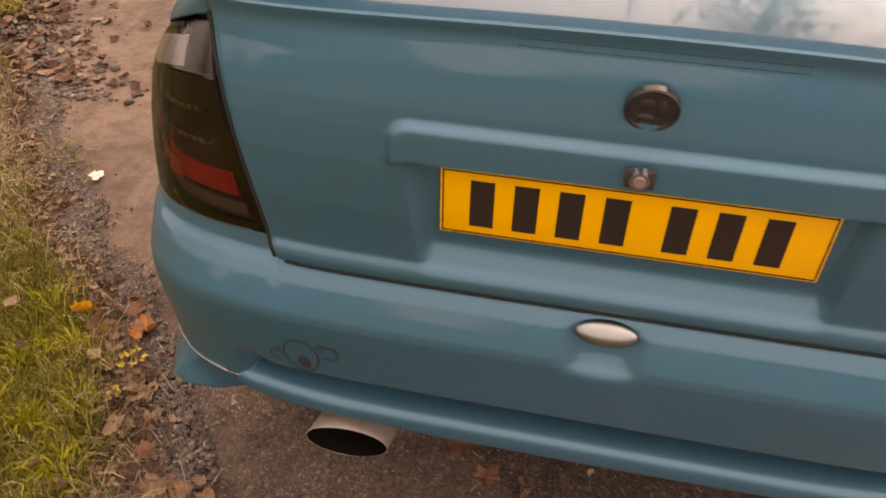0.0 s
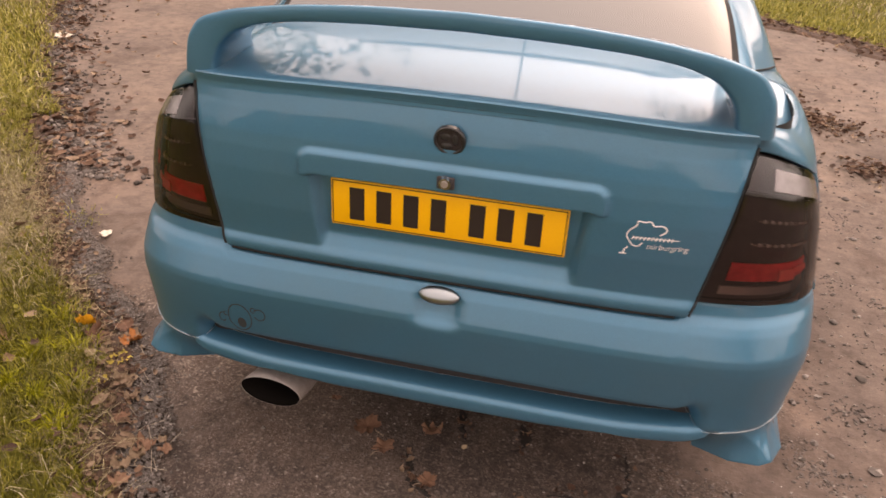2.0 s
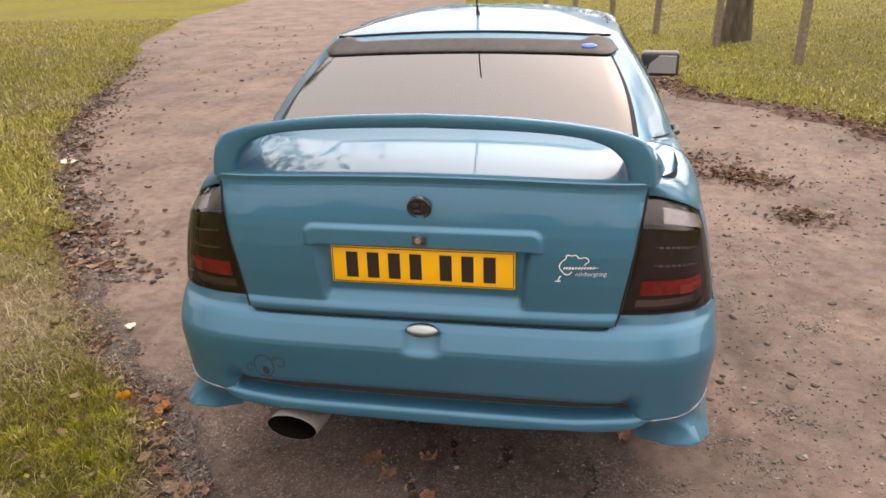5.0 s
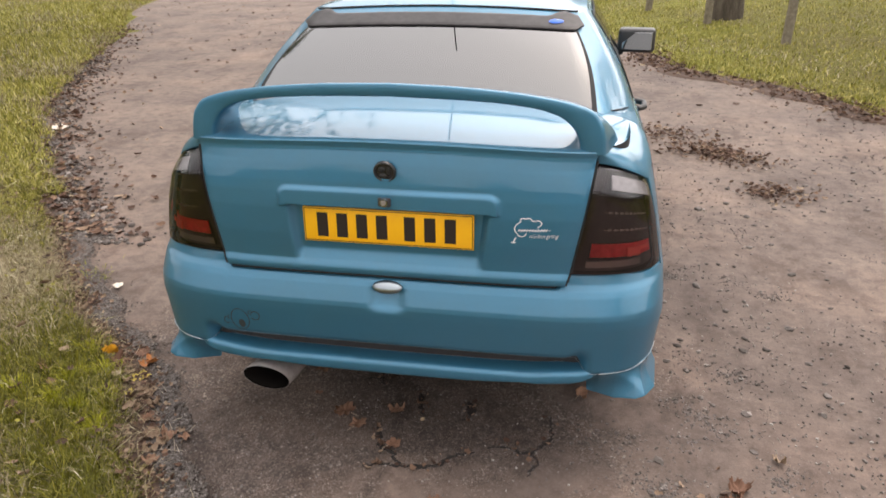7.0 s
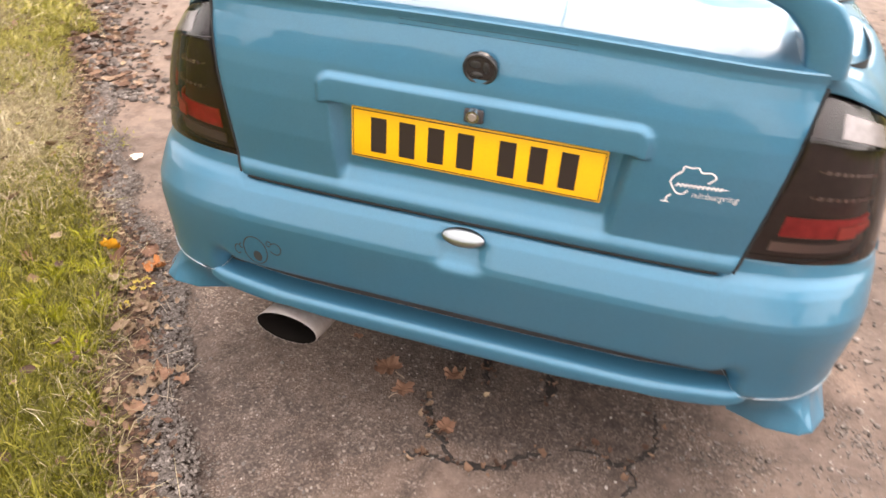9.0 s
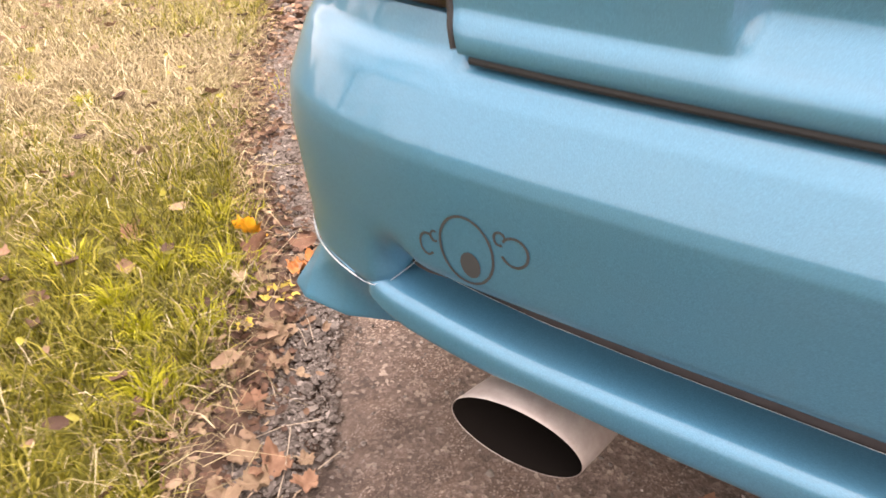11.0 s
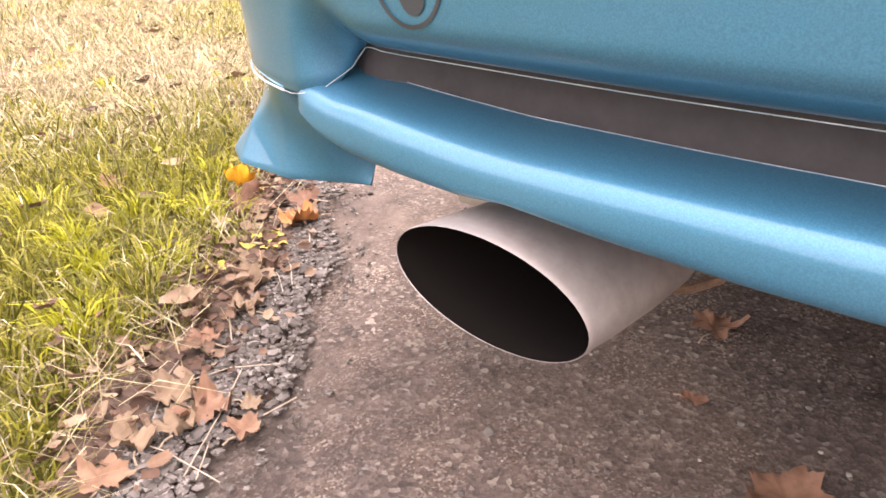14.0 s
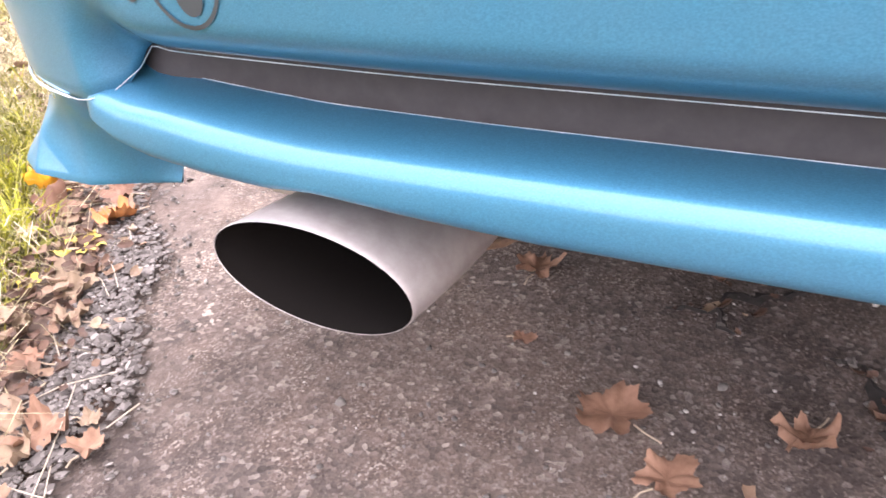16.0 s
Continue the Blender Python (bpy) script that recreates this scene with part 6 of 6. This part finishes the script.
# ---- fence posts ----
def post(x, y, h, r0, seed, lean):
    """A round stake, a little crooked, with a chamfered top."""
    r = random.Random(seed)
    ob = thing("fence_post", "weathered round wooden fence post in the grass", "fence post", "posts of the field fence", at=pose(x, y, 0, lean, r.uniform(-2.5, 2.5), r.uniform(0, 90)))
    ph = r.uniform(0, 6)
    pts = [(0.008 * math.sin(3 * z + ph), 0.008 * math.cos(2.3 * z + ph), z) for z in np.linspace(-0.1, h, 10)]
    part("shaft", tube(pts, [r0 * (1.05 - 0.08 * k / 9) * r.uniform(0.96, 1.04) for k in range(10)], 12, False), WOOD, ob)
    part("top", tube([pts[-1], (pts[-1][0], pts[-1][1], h + 0.02)], [r0 * 0.97, r0 * 0.7], 12), WOOD, ob)


for k, (x, y) in enumerate(((3.28, 9.15), (2.56, 11.35), (1.75, 13.1), (1.0, 15.2), (0.2, 18.0), (-0.7, 21), (-1.6, 25), (4.0, 7.0), (4.9, 5.0))):
    post(x, y, 1.35, 0.062, k, 1.5)


# ---- trees ----
def tree(x, y, h, r0, spread, seed, lift=0.3, count=5200, label="broadleaf tree with thinning autumn crown", leaf=1.0):
    r = random.Random(seed)
    q = np.random.default_rng(seed)
    ob = thing("tree", label, "tree", "trees round the track", at=pose(x, y, 0.0))
    pts, rad = [], []
    for k in range(9):
        t = k / 8
        pts.append((0.25 * math.sin(2 * t + seed) * t, 0.25 * math.cos(1.7 * t + seed) * t, -0.15 + h * 0.8 * t))
        rad.append(r0 * (1 - 0.82 * t) * (1.5 if k == 0 else 1))
    part("trunk", tube(pts, rad, 14), BARK, ob)
    tips = []
    for k in range(9):
        t = lift + (0.95 - lift) * k / 8
        base = Vector(pts[min(8, int(t * 8))])
        a = 2.4 * k + r.uniform(-0.4, 0.4)
        reach = spread * (1 - 0.55 * t) * r.uniform(0.7, 1.0)
        p1 = base + Vector((math.cos(a) * reach * 0.5, math.sin(a) * reach * 0.5, reach * 0.3))
        p2 = base + Vector((math.cos(a) * reach, math.sin(a) * reach, reach * 0.45))
        part("limb", tube([base, p1, p2], [r0 * 0.35 * (1 - 0.5 * t), r0 * 0.2, r0 * 0.05], 7), BARK, ob)
        tips += [p1, p2, (base + p1) / 2 + Vector((0, 0, 0.4)), p2 + Vector((r.uniform(-0.8, 0.8), r.uniform(-0.8, 0.8), r.uniform(-0.7, 0.5)))]
    tips = np.array([t[:] for t in tips])
    c = tips[q.integers(0, len(tips), count)] + q.standard_normal((count, 3)) * (0.55, 0.55, 0.42) * (spread / 3.2)
    sz = leaf * q.uniform(0.05, 0.12, count)
    n1, n2 = q.standard_normal((count, 3)), q.standard_normal((count, 3))
    n1 /= np.linalg.norm(n1, axis=1, keepdims=True)
    n2 -= (n1 * n2).sum(1, keepdims=True) * n1
    n2 /= np.linalg.norm(n2, axis=1, keepdims=True)
    v_ = np.stack([c - n1 * sz[:, None], c + n2 * sz[:, None] * 0.55, c + n1 * sz[:, None], c - n2 * sz[:, None] * 0.55], 1).reshape(-1, 3)
    f = np.arange(count * 4).reshape(-1, 4)
    part("crown", mesh_np("crown", v_, f, CROWN, 0), CROWN, ob)


tree(2.92, 11.75, 14, 0.19, 2.6, 1, 0.6, 2600)
tree(-11.0, 9.0, 16, 0.34, 6.0, 5, 0.33, 15000, leaf=1.7)
# out of view behind on the left, added for the car's reflections
tree(-14, -6, 13, 0.3, 5.0, 17, 0.12, 8000)
tree(8.6, 9.5, 12, 0.28, 4.4, 8, 0.14, 8000)
tree(12.5, 13.5, 13, 0.3, 5.0, 9, 0.12, 8000)
tree(12.0, 7.8, 12, 0.3, 4.6, 14, 0.14, 7000)
tree(-25, 47, 18, 0.36, 7.5, 10, 0.12, 7000)
tree(-2.6, 31, 7, 0.22, 2.6, 2, 0.35)
tree(-8.6, 4.6, 9, 0.26, 4.0, 4, 0.3)
tree(-33, 43, 18, 0.36, 8.0, 6, 0.15, 7000)
tree(-40, 38, 16, 0.36, 7.5, 7, 0.15, 6000)
# out of view behind the camera, added to darken the car's rear
tree(8.5, -8, 11, 0.3, 4.6, 11, 0.2)
tree(-7.0, 42, 16, 0.34, 5.6, 12, 0.1, 9000)
tree(-19.5, 41, 16, 0.34, 6.0, 13, 0.1, 8000)
# unseen woods all round the fields, added to darken the car's low reflections
n_ = 26000
a = rng.uniform(0, 2 * np.pi, n_)
rad = rng.uniform(62, 74, n_)
hz = (9 + 6 * smooth(-0.2, 0.5, np.sin(a))) * rng.random(n_) ** 0.9 * (0.72 + 0.2 * np.sin(9 * a + 1) + 0.14 * np.sin(23 * a))
c = np.stack([rad * np.cos(a), 10 + rad * np.sin(a), hz], -1)
sz = rng.uniform(0.5, 1.2, n_)
n1, n2 = rng.standard_normal((n_, 3)), rng.standard_normal((n_, 3))
n1 /= np.linalg.norm(n1, axis=1, keepdims=True)
n2 /= np.linalg.norm(n2, axis=1, keepdims=True)
v_ = np.stack([c - n1 * sz[:, None], c + n2 * sz[:, None] * 0.7, c + n1 * sz[:, None], c - n2 * sz[:, None] * 0.7], 1).reshape(-1, 3)
woods = new("unseen_woods", mesh_np("unseen_woods", v_, np.arange(n_ * 4).reshape(-1, 4), CROWN, 0))
tagged(woods, "unseen belt of dark green trees added to darken low reflections", "woods", kind="stuff")
n_ = 16000
t = rng.random(n_)
row = np.stack([-52 + 25 * t, 34 + 20 * t, 0 * t], -1)
c = row + np.stack([rng.normal(0, 0.55, n_), rng.normal(0, 0.55, n_), 0.1 + 2.3 * rng.random(n_) ** 1.2 * (0.75 + 0.25 * np.sin(23 * t))], -1)
sz = rng.uniform(0.06, 0.16, n_)
n1, n2 = rng.standard_normal((n_, 3)), rng.standard_normal((n_, 3))
n1 /= np.linalg.norm(n1, axis=1, keepdims=True)
n2 /= np.linalg.norm(n2, axis=1, keepdims=True)
v_ = np.stack([c - n1 * sz[:, None], c + n2 * sz[:, None] * 0.6, c + n1 * sz[:, None], c - n2 * sz[:, None] * 0.6], 1).reshape(-1, 3)
hedge = new("hedge", mesh_np("hedge", v_, np.arange(n_ * 4).reshape(-1, 4), CROWN, 0))
tagged(hedge, "dark overgrown hedge along the far verge", "hedge", kind="stuff")
